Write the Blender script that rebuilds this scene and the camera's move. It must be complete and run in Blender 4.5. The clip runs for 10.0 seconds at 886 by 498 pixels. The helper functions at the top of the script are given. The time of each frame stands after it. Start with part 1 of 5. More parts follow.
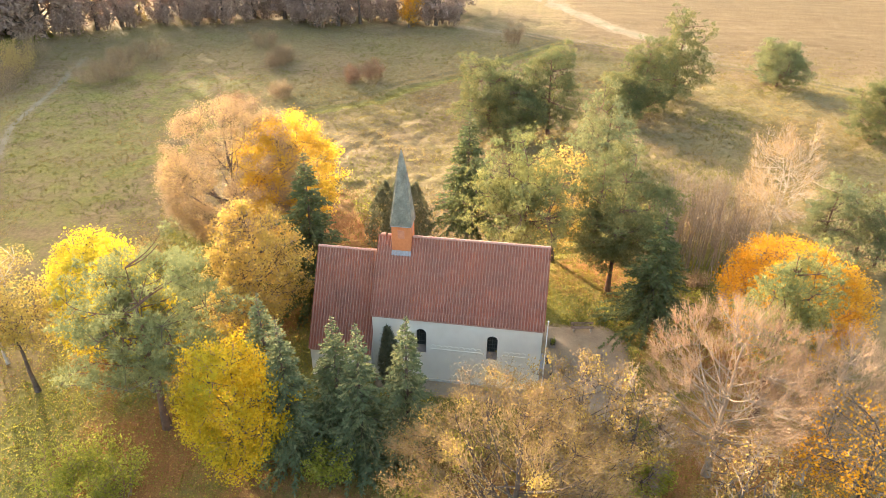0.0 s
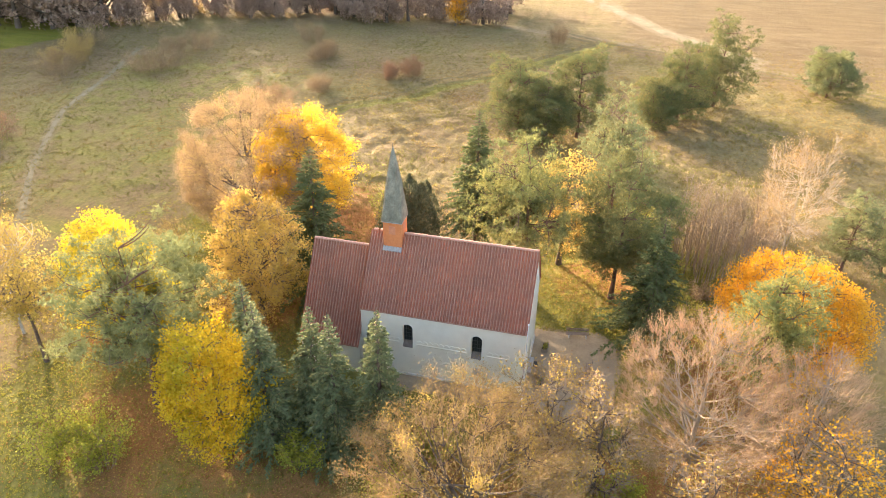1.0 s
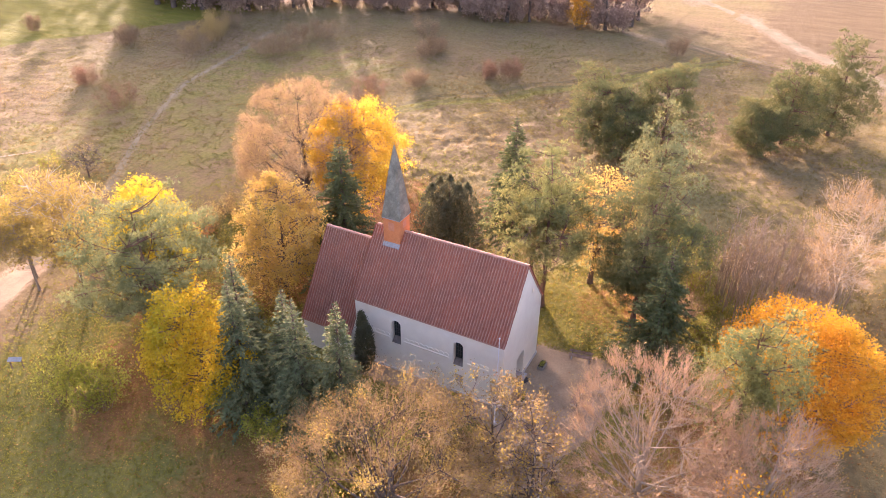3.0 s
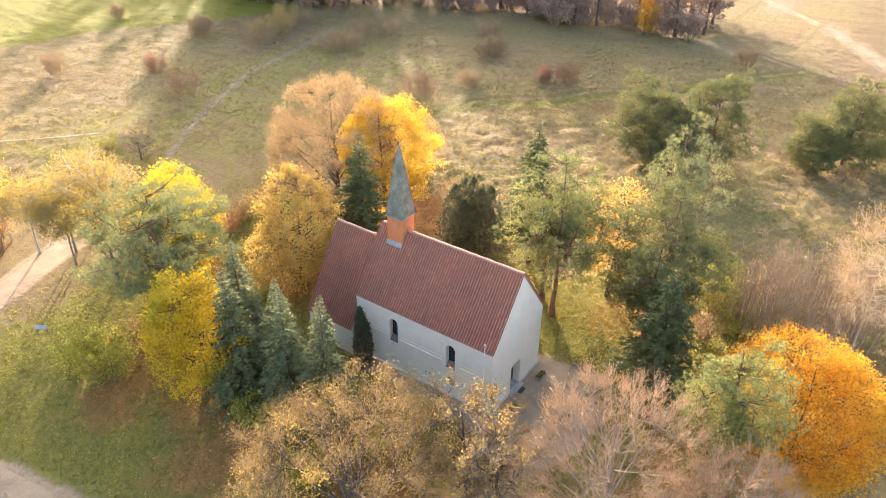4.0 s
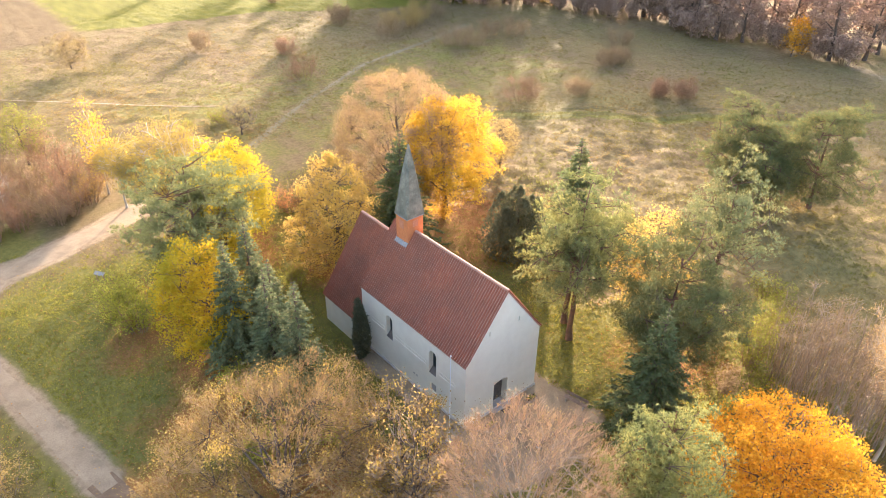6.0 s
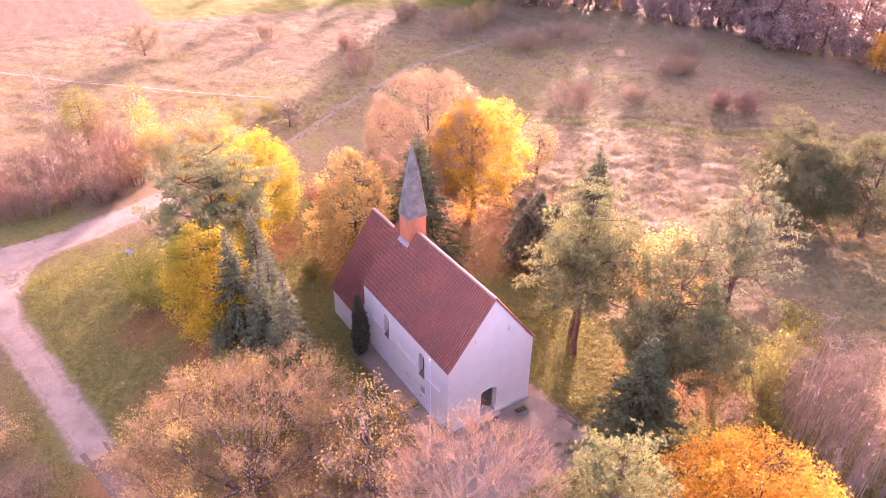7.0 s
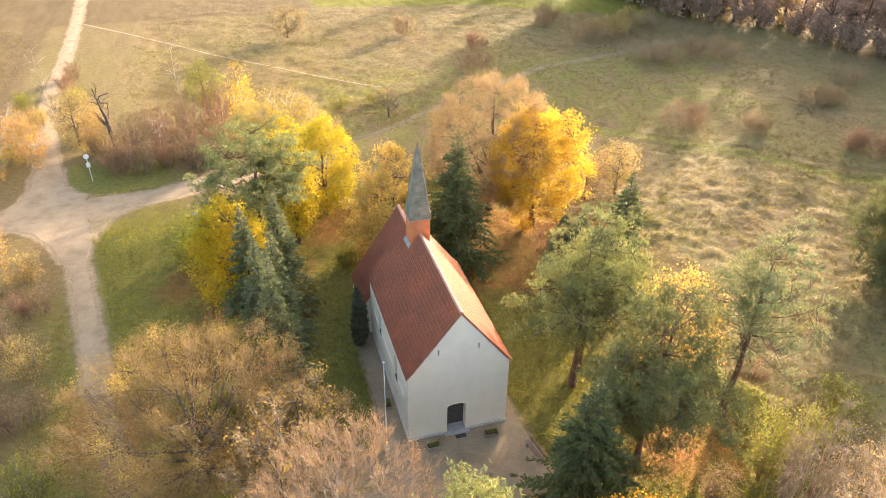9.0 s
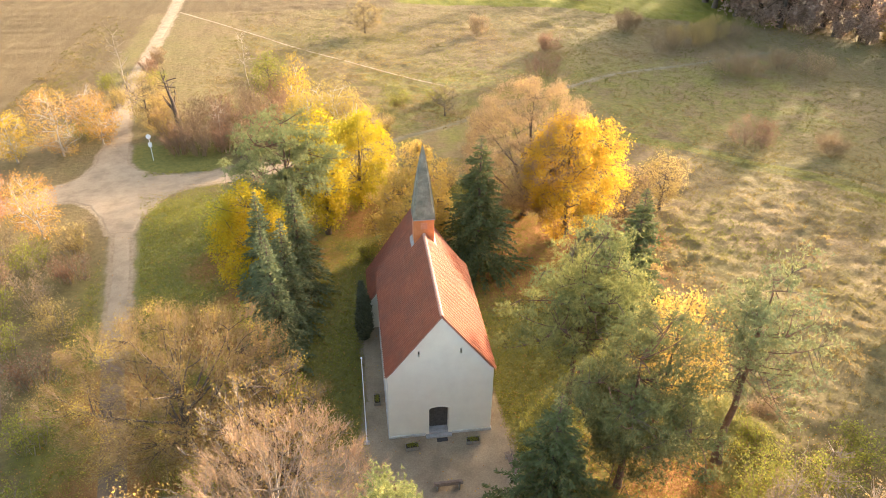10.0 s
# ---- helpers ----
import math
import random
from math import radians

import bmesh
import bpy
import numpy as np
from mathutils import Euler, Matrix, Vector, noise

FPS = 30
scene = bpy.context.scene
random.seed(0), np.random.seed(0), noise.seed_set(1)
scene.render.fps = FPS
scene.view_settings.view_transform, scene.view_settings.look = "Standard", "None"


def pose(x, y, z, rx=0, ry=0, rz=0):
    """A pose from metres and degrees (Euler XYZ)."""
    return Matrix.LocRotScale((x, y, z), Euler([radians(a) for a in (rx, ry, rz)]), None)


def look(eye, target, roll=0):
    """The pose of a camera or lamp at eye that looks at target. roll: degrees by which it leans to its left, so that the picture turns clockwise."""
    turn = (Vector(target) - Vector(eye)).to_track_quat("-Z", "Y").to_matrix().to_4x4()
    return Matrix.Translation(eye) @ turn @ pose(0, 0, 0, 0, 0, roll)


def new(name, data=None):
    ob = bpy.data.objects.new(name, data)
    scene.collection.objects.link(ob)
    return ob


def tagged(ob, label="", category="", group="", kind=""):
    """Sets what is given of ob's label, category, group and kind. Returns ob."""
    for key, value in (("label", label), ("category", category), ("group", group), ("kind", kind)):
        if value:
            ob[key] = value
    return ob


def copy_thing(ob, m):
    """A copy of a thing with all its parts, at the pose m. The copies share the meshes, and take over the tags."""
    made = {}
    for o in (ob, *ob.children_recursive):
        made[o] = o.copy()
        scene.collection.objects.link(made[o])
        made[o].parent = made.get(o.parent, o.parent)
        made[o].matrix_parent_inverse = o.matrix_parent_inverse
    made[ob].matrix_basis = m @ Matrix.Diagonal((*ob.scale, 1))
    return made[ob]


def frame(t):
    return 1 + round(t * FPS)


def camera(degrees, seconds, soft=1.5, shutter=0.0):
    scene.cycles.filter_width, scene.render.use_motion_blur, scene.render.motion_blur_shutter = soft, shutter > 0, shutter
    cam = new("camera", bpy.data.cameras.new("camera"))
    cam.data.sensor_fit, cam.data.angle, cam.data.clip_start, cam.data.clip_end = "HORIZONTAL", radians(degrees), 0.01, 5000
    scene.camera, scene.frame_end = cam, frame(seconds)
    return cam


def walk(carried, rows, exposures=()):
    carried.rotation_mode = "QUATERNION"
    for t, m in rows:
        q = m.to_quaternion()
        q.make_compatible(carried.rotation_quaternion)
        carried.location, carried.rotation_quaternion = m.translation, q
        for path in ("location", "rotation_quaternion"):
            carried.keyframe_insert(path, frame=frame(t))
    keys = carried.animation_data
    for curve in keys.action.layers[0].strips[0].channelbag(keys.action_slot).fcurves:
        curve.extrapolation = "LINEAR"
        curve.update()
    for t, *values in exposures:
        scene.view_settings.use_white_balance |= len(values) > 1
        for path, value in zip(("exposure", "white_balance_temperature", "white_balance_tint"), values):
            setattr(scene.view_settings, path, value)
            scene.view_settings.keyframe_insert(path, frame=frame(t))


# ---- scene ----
cam = camera(64.3, 10.0, soft=0.8)
# seconds, eye, yaw, pitch, roll
PATH = [
    (0.0, -49.04, 1.57, 41.10, -81.78, -31.43, 0.50),
    (0.5, -48.82, -1.23, 41.26, -79.10, -31.53, 0.56),
    (1.0, -48.32, -4.07, 41.40, -76.13, -31.63, 0.59),
    (1.5, -47.56, -6.93, 41.53, -72.93, -31.71, 0.59),
    (2.0, -46.55, -9.78, 41.66, -69.56, -31.79, 0.58),
    (2.5, -45.31, -12.60, 41.77, -66.05, -31.86, 0.56),
    (3.0, -43.86, -15.34, 41.88, -62.45, -31.92, 0.55),
    (3.5, -42.21, -18.00, 41.97, -58.80, -31.99, 0.53),
    (4.0, -40.37, -20.56, 42.05, -55.11, -32.04, 0.53),
    (4.5, -38.35, -22.99, 42.12, -51.40, -32.10, 0.53),
    (5.0, -36.16, -25.28, 42.18, -47.69, -32.15, 0.55),
    (5.5, -33.80, -27.41, 42.23, -43.98, -32.20, 0.58),
    (6.0, -31.29, -29.38, 42.27, -40.27, -32.25, 0.62),
    (6.5, -28.62, -31.18, 42.30, -36.55, -32.29, 0.66),
    (7.0, -25.79, -32.80, 42.33, -32.81, -32.34, 0.71),
    (7.5, -22.81, -34.24, 42.35, -29.02, -32.39, 0.76),
    (8.0, -19.67, -35.49, 42.37, -25.15, -32.44, 0.81),
    (8.5, -16.37, -36.56, 42.38, -21.17, -32.50, 0.83),
    (9.0, -12.91, -37.45, 42.39, -17.04, -32.55, 0.84),
    (9.5, -9.28, -38.16, 42.41, -12.70, -32.60, 0.81),
    (10.0, -5.48, -38.70, 42.43, -8.09, -32.66, 0.74),
]
EXPOSURES = [
    (0, 3.25, 6280, 15), (1.1, 3.25, 6280, 17), (1.5, 3.56, 5950, 75), (1.8, 3.25, 6000, 109), (2.1, 3.19, 6000, 110), (2.5, 3.05, 6000, 94),
    (2.7, 2.99, 6050, 71), (3.8, 3.16, 5950, 20), (5.5, 3.16, 5900, 19), (6.4, 3.19, 5900, 26), (6.8, 3.31, 5980, 58), (7.0, 3.37, 6000, 83),
    (7.5, 3.24, 6180, 114), (7.8, 2.93, 6000, 74), (8.0, 2.71, 6000, 49), (8.2, 2.83, 6100, 28), (8.4, 3.01, 6150, 16), (10, 2.96, 6300, 15),
]
walk(cam, [(t, pose(x, y, z, 90 + pitch, 0, yaw) @ pose(0, 0, 0, 0, 0, roll)) for t, x, y, z, yaw, pitch, roll in PATH], EXPOSURES)

# ---- light ----
SUN_AZIMUTH, SUN_HEIGHT = 47.5, 11.5      # degrees: from +y towards +x; above the horizon
world = bpy.data.worlds.new("sky")
scene.world = world
world.use_nodes = True
wn = world.node_tree
sky = wn.nodes.new("ShaderNodeTexSky")
sky.sky_type, sky.sun_disc = "NISHITA", False
sky.sun_elevation, sky.sun_rotation = radians(SUN_HEIGHT), radians(SUN_AZIMUTH)
sky.air_density, sky.dust_density, sky.ozone_density = 1.0, 5.0, 0.6
wn.links.new(sky.outputs[0], wn.nodes["Background"].inputs[0])
wn.nodes["Background"].inputs[1].default_value = 0.125
sun = new("sun", bpy.data.lights.new("sun", "SUN"))
sun.data.energy, sun.data.angle, sun.data.color = 2.5, radians(0.9), (1.0, 0.81, 0.59)
az, el = radians(SUN_AZIMUTH), radians(SUN_HEIGHT)
sun_way = Vector((math.sin(az) * math.cos(el), math.cos(az) * math.cos(el), math.sin(el)))
sun.matrix_world = look(sun_way * 200, (0, 0, 0))
scene.view_settings.exposure = 0.0


# ---- materials ----
def ramp(nt, stops):
    r = nt.nodes.new("ShaderNodeValToRGB")
    els = r.color_ramp.elements
    while len(els) < len(stops):
        els.new(0.5)
    for e, (p, c) in zip(els, stops):
        e.position, e.color = p, (*c, 1)
    return r


def noise_tex(nt, scale, detail=3.0, rough=0.55, vec=None):
    n = nt.nodes.new("ShaderNodeTexNoise")
    n.inputs["Scale"].default_value, n.inputs["Detail"].default_value, n.inputs["Roughness"].default_value = scale, detail, rough
    if vec:
        nt.links.new(vec, n.inputs["Vector"])
    return n


def mix_rgb(nt, fac, a, b, blend="MIX"):
    m = nt.nodes.new("ShaderNodeMix")
    m.data_type, m.blend_type = "RGBA", blend
    for sock, v in ((m.inputs[0], fac), (m.inputs[6], a), (m.inputs[7], b)):
        if isinstance(v, bpy.types.NodeSocket):
            nt.links.new(v, sock)
        elif isinstance(v, (int, float)):
            sock.default_value = v
        else:
            sock.default_value = (*v, 1)
    return m.outputs[2]


def math_node(nt, op, a, b=0.5, clamp=False):
    m = nt.nodes.new("ShaderNodeMath")
    m.operation, m.use_clamp = op, clamp
    for sock, v in zip(m.inputs, (a, b)):
        if isinstance(v, bpy.types.NodeSocket):
            nt.links.new(v, sock)
        else:
            sock.default_value = v
    return m.outputs[0]


def blank(name):
    m = bpy.data.materials.new(name)
    m.use_nodes = True
    nt = m.node_tree
    return m, nt, nt.nodes["Principled BSDF"], nt.nodes["Material Output"]


def obj_coords(nt):
    return nt.nodes.new("ShaderNodeTexCoord").outputs["Object"]


def add_bump(nt, bsdf, height, strength=0.3, dist=0.02):
    b = nt.nodes.new("ShaderNodeBump")
    b.inputs["Strength"].default_value, b.inputs["Distance"].default_value = strength, dist
    nt.links.new(height, b.inputs["Height"])
    nt.links.new(b.outputs[0], bsdf.inputs["Normal"])


def surface(name, stops, scale=3.0, fine=30.0, rough=0.85, bump=0.3, dist=0.02, metal=0.0, fine_mix=0.25):
    """Two scales of noise over a ramp of colours, with relief."""
    m, nt, bsdf, _ = blank(name)
    vec = obj_coords(nt)
    big, small = noise_tex(nt, scale, 4, 0.6, vec), noise_tex(nt, fine, 3, 0.6, vec)
    r = ramp(nt, stops)
    nt.links.new(big.outputs[0], r.inputs[0])
    r2 = ramp(nt, [(0.3, (0.55, 0.55, 0.55)), (0.7, (1.35, 1.35, 1.35))])
    nt.links.new(small.outputs[0], r2.inputs[0])
    nt.links.new(mix_rgb(nt, fine_mix, r.outputs[0], r2.outputs[0], "MULTIPLY"), bsdf.inputs["Base Color"])
    bsdf.inputs["Roughness"].default_value, bsdf.inputs["Metallic"].default_value = rough, metal
    bsdf.inputs["Specular IOR Level"].default_value = 0.3
    add_bump(nt, bsdf, small.outputs[0], bump, dist)
    return m


def leafy(name, colours, patch=None, patch_scale=0.35, thin=0.45, rough=0.75, lo=0.42, hi=0.62):
    """Leaves: one of several colours for each leaf, a second colour in patches, light shining through."""
    m, nt, bsdf, out = blank(name)
    geo = nt.nodes.new("ShaderNodeNewGeometry")
    n = len(colours)
    r = ramp(nt, [(i / max(n - 1, 1), c) for i, c in enumerate(colours)])
    nt.links.new(geo.outputs["Random Per Island"], r.inputs[0])
    col = r.outputs[0]
    if patch:
        nz = noise_tex(nt, patch_scale, 2, 0.5, obj_coords(nt))
        rr = ramp(nt, [(lo, (0, 0, 0)), (hi, (1, 1, 1))])
        nt.links.new(nz.outputs[0], rr.inputs[0])
        col = mix_rgb(nt, rr.outputs[0], col, patch)
    nt.links.new(col, bsdf.inputs["Base Color"])
    bsdf.inputs["Roughness"].default_value = rough
    bsdf.inputs["Specular IOR Level"].default_value = 0.15
    tr = nt.nodes.new("ShaderNodeBsdfTranslucent")
    nt.links.new(col, tr.inputs[0])
    mx = nt.nodes.new("ShaderNodeMixShader")
    mx.inputs[0].default_value = thin
    nt.links.new(bsdf.outputs[0], mx.inputs[1])
    nt.links.new(tr.outputs[0], mx.inputs[2])
    nt.links.new(mx.outputs[0], out.inputs[0])
    return m


M = {}
M["bark"] = surface("bark", [(0.3, (0.07, 0.05, 0.035)), (0.7, (0.16, 0.12, 0.085))], 2.5, 14, 0.95, 0.7, 0.03)
M["pine_bark"] = surface("pine_bark", [(0.3, (0.10, 0.06, 0.04)), (0.7, (0.20, 0.115, 0.07))], 1.5, 12, 0.95, 0.7, 0.03)
M["birch_bark"] = surface("birch_bark", [(0.35, (0.36, 0.32, 0.26)), (0.7, (0.56, 0.51, 0.43))], 2.0, 9, 0.8, 0.3)
M["pink_twig"] = surface("pink_twig", [(0.3, (0.33, 0.21, 0.12)), (0.7, (0.49, 0.33, 0.19))], 0.5, 8, 0.8, 0.2)
M["oak_twig"] = surface("oak_twig", [(0.3, (0.276, 0.180, 0.088)), (0.7, (0.437, 0.300, 0.143))], 0.5, 8, 0.85, 0.2)
M["pale_twig"] = surface("pale_twig", [(0.3, (0.38, 0.30, 0.20)), (0.7, (0.52, 0.42, 0.30))], 0.5, 8, 0.8, 0.2)
M["brown_twig"] = surface("brown_twig", [(0.3, (0.192, 0.120, 0.072)), (0.7, (0.336, 0.228, 0.132))], 0.6, 8, 0.85, 0.2)
M["grey_twig"] = surface("grey_twig", [(0.3, (0.20, 0.15, 0.10)), (0.7, (0.34, 0.27, 0.19))], 0.6, 8, 0.85, 0.2)

M["leaf_yellow"] = leafy("leaf_yellow", [(0.490, 0.285, 0.011), (0.633, 0.411, 0.015), (0.697, 0.490, 0.023), (0.522, 0.380, 0.023)], (0.364, 0.316, 0.020), 0.22)
M["leaf_olive"] = leafy("leaf_olive", [(0.361, 0.264, 0.067), (0.447, 0.327, 0.075), (0.532, 0.391, 0.075), (0.318, 0.274, 0.057)], (0.382, 0.284, 0.077), 0.3)
M["leaf_lime"] = leafy("leaf_lime", [(0.44, 0.29, 0.08), (0.55, 0.39, 0.09), (0.62, 0.45, 0.09)], (0.50, 0.33, 0.08), 0.3)
M["leaf_amber"] = leafy("leaf_amber", [(0.50, 0.27, 0.06), (0.62, 0.37, 0.07), (0.70, 0.47, 0.08)], (0.52, 0.25, 0.07), 0.3)
M["leaf_lemon"] = leafy("leaf_lemon", [(0.456, 0.319, 0.011), (0.570, 0.428, 0.021), (0.507, 0.379, 0.021)], (0.392, 0.342, 0.028), 0.2)
M["leaf_gold"] = leafy("leaf_gold", [(0.519, 0.321, 0.022), (0.617, 0.424, 0.030), (0.645, 0.482, 0.052), (0.548, 0.306, 0.030)], (0.575, 0.350, 0.038), 0.25, 0.58)
M["leaf_orange"] = leafy("leaf_orange", [(0.546, 0.229, 0.013), (0.704, 0.334, 0.018), (0.757, 0.405, 0.026), (0.484, 0.211, 0.018)], (0.651, 0.370, 0.026), 0.2)
M["leaf_rust"] = leafy("leaf_rust", [(0.244, 0.149, 0.094), (0.312, 0.204, 0.112), (0.391, 0.265, 0.103), (0.499, 0.361, 0.090), (0.230, 0.142, 0.087)], (0.338, 0.230, 0.100), 0.3)
M["leaf_beech"] = leafy("leaf_beech", [(0.272, 0.179, 0.105), (0.325, 0.217, 0.127), (0.377, 0.264, 0.115), (0.511, 0.372, 0.112), (0.287, 0.185, 0.123)], (0.340, 0.235, 0.120), 0.3)
M["leaf_red"] = leafy("leaf_red", [(0.40, 0.14, 0.06), (0.55, 0.22, 0.08), (0.48, 0.26, 0.08)], (0.36, 0.20, 0.08), 0.4)
M["leaf_brown"] = leafy("leaf_brown", [(0.293, 0.163, 0.067), (0.350, 0.205, 0.078), (0.407, 0.254, 0.086), (0.310, 0.203, 0.065), (0.456, 0.295, 0.073), (0.636, 0.452, 0.077)], (0.327, 0.220, 0.074), 0.25)
M["leaf_oak"] = leafy("leaf_oak", [(0.250, 0.155, 0.072), (0.308, 0.198, 0.083), (0.358, 0.240, 0.085), (0.276, 0.205, 0.070), (0.400, 0.281, 0.080)], (0.533, 0.382, 0.074), 0.38, 0.45, 0.75, 0.56, 0.64)
M["leaf_lilac"] = leafy("leaf_lilac", [(0.27, 0.29, 0.045), (0.38, 0.38, 0.055), (0.52, 0.47, 0.07)], (0.30, 0.29, 0.05), 0.5, 0.6)
M["leaf_tan"] = leafy("leaf_tan", [(0.354, 0.246, 0.095), (0.462, 0.333, 0.117), (0.523, 0.371, 0.098)], (0.355, 0.276, 0.096), 0.3)
M["leaf_wood"] = leafy("leaf_wood", [(0.268, 0.183, 0.134), (0.402, 0.269, 0.189), (0.502, 0.357, 0.232)], (0.336, 0.231, 0.169), 0.2, 0.3)
M["leaf_dull"] = leafy("leaf_dull", [(0.230, 0.155, 0.095), (0.324, 0.223, 0.121), (0.419, 0.297, 0.135)], (0.297, 0.216, 0.108), 0.4, 0.35)
M["leaf_maroon"] = leafy("leaf_maroon", [(0.238, 0.120, 0.073), (0.333, 0.173, 0.093), (0.357, 0.239, 0.120)], (0.262, 0.160, 0.093), 0.4, 0.35)
M["leaf_blush"] = leafy("leaf_blush", [(0.36, 0.23, 0.11), (0.45, 0.30, 0.13), (0.50, 0.35, 0.14)], None, 0.4, 0.45)
M["leaf_green"] = leafy("leaf_green", [(0.19, 0.20, 0.035), (0.28, 0.28, 0.045), (0.42, 0.37, 0.055)], (0.20, 0.19, 0.045), 0.5)
M["needle_pine"] = leafy("needle_pine", [(0.165, 0.179, 0.079), (0.252, 0.258, 0.105), (0.350, 0.327, 0.123)], (0.166, 0.191, 0.092), 0.35, 0.4)
M["needle_light"] = leafy("needle_light", [(0.193, 0.205, 0.065), (0.287, 0.280, 0.087), (0.363, 0.337, 0.107)], (0.174, 0.196, 0.075), 0.35, 0.42)
M["needle_grey"] = leafy("needle_grey", [(0.175, 0.189, 0.080), (0.247, 0.256, 0.100), (0.318, 0.322, 0.120)], (0.185, 0.208, 0.088), 0.35, 0.42)
M["needle_dark"] = leafy("needle_dark", [(0.130, 0.138, 0.056), (0.203, 0.197, 0.071), (0.291, 0.253, 0.081)], (0.148, 0.164, 0.063), 0.4, 0.35)
M["needle_blue"] = leafy("needle_blue", [(0.120, 0.142, 0.063), (0.186, 0.204, 0.088), (0.285, 0.271, 0.107)], (0.153, 0.180, 0.081), 0.5, 0.35)
M["needle_cypress"] = leafy("needle_cypress", [(0.081, 0.089, 0.049), (0.128, 0.132, 0.068), (0.203, 0.176, 0.095)], (0.101, 0.105, 0.057), 0.5, 0.25)
M["needle_yew"] = leafy("needle_yew", [(0.111, 0.114, 0.062), (0.169, 0.166, 0.081), (0.260, 0.221, 0.104)], (0.130, 0.137, 0.072), 0.5, 0.3)
M["needle_spruce"] = leafy("needle_spruce", [(0.096, 0.117, 0.047), (0.147, 0.169, 0.061), (0.223, 0.205, 0.070)], (0.120, 0.146, 0.054), 0.5, 0.35)
M["grass"] = leafy("grass", [(0.216, 0.143, 0.052), (0.292, 0.195, 0.075), (0.254, 0.188, 0.063), (0.199, 0.169, 0.044)], (0.174, 0.157, 0.038), 0.06, 0.6)
M["lawn_blade"] = leafy("lawn_blade", [(0.213, 0.213, 0.030), (0.288, 0.272, 0.039), (0.362, 0.320, 0.054)], (0.245, 0.219, 0.039), 0.12, 0.6)
M["litter"] = leafy("litter", [(0.216, 0.094, 0.036), (0.374, 0.187, 0.050), (0.475, 0.302, 0.072), (0.259, 0.130, 0.043)], None, 0.3, 0.25)

M["plaster"] = surface("plaster", [(0.25, (0.740, 0.670, 0.521)), (0.6, (0.800, 0.734, 0.581)), (0.9, (0.830, 0.768, 0.623))], 0.9, 18, 0.9, 0.25, 0.01, 0, 0.08)
M["plinth"] = surface("plinth", [(0.3, (0.46, 0.42, 0.36)), (0.7, (0.62, 0.575, 0.50))], 2.0, 16, 0.9, 0.5, 0.02)
M["stone"] = surface("stone", [(0.3, (0.30, 0.28, 0.25)), (0.7, (0.44, 0.41, 0.37))], 3.0, 22, 0.9, 0.4)
M["sill"] = surface("sill", [(0.3, (0.12, 0.10, 0.08)), (0.7, (0.20, 0.165, 0.135))], 3.0, 22, 0.85, 0.4)
M["lead"] = surface("lead", [(0.3, (0.140, 0.133, 0.097)), (0.5, (0.205, 0.194, 0.141)), (0.62, (0.265, 0.250, 0.181)), (0.8, (0.335, 0.310, 0.227))], 1.3, 9, 0.7, 0.3, 0.01, 0.1, 0.35)
M["flashing"] = surface("flashing", [(0.3, (0.24, 0.23, 0.21)), (0.7, (0.34, 0.325, 0.30))], 4, 25, 0.75, 0.2, 0.01, 0.0)
M["tower"] = surface("tower", [(0.25, (0.50, 0.16, 0.055)), (0.75, (0.66, 0.24, 0.085))], 1.8, 24, 0.85, 0.35, 0.01)
M["shutter"] = surface("shutter", [(0.3, (0.50, 0.19, 0.10)), (0.7, (0.60, 0.25, 0.13))], 4, 30, 0.75, 0.3, 0.01)
M["dark_wood"] = surface("dark_wood", [(0.3, (0.07, 0.06, 0.05)), (0.7, (0.12, 0.105, 0.09))], 6, 40, 0.7, 0.3, 0.01)
M["planter_wood"] = surface("planter_wood", [(0.3, (0.20, 0.165, 0.125)), (0.7, (0.32, 0.27, 0.21))], 4, 26, 0.85, 0.4, 0.01)
M["bench_wood"] = surface("bench_wood", [(0.3, (0.16, 0.11, 0.08)), (0.7, (0.26, 0.19, 0.14))], 5, 30, 0.8, 0.4, 0.01)
M["white_paint"] = surface("white_paint", [(0.3, (0.70, 0.69, 0.66)), (0.7, (0.80, 0.79, 0.77))], 3, 30, 0.45, 0.1, 0.005, 0, 0.08)
M["iron"] = surface("iron", [(0.3, (0.06, 0.06, 0.06)), (0.7, (0.11, 0.105, 0.10))], 5, 30, 0.55, 0.2, 0.005, 0.6)
M["gravel"] = surface("gravel", [(0.3, (0.216, 0.159, 0.095)), (0.5, (0.292, 0.219, 0.134)), (0.75, (0.357, 0.273, 0.169))], 0.45, 9, 0.95, 0.6, 0.03, 0, 0.35)
M["rut"] = surface("rut", [(0.3, (0.234, 0.178, 0.107)), (0.5, (0.307, 0.235, 0.146)), (0.75, (0.369, 0.288, 0.182))], 0.6, 9, 0.95, 0.5, 0.03, 0, 0.35)
M["worn"] = surface("worn_grass", [(0.3, (0.121, 0.102, 0.044)), (0.55, (0.176, 0.145, 0.079)), (0.8, (0.231, 0.188, 0.116))], 0.3, 6, 0.95, 0.5, 0.03, 0, 0.3)
M["brown_track"] = surface("brown_track", [(0.3, (0.138, 0.090, 0.050)), (0.55, (0.193, 0.127, 0.072)), (0.8, (0.248, 0.164, 0.094))], 0.4, 7, 0.95, 0.5, 0.03, 0, 0.35)
M["soil"] = surface("soil", [(0.3, (0.05, 0.035, 0.025)), (0.7, (0.10, 0.07, 0.05))], 5, 25, 0.95, 0.5)
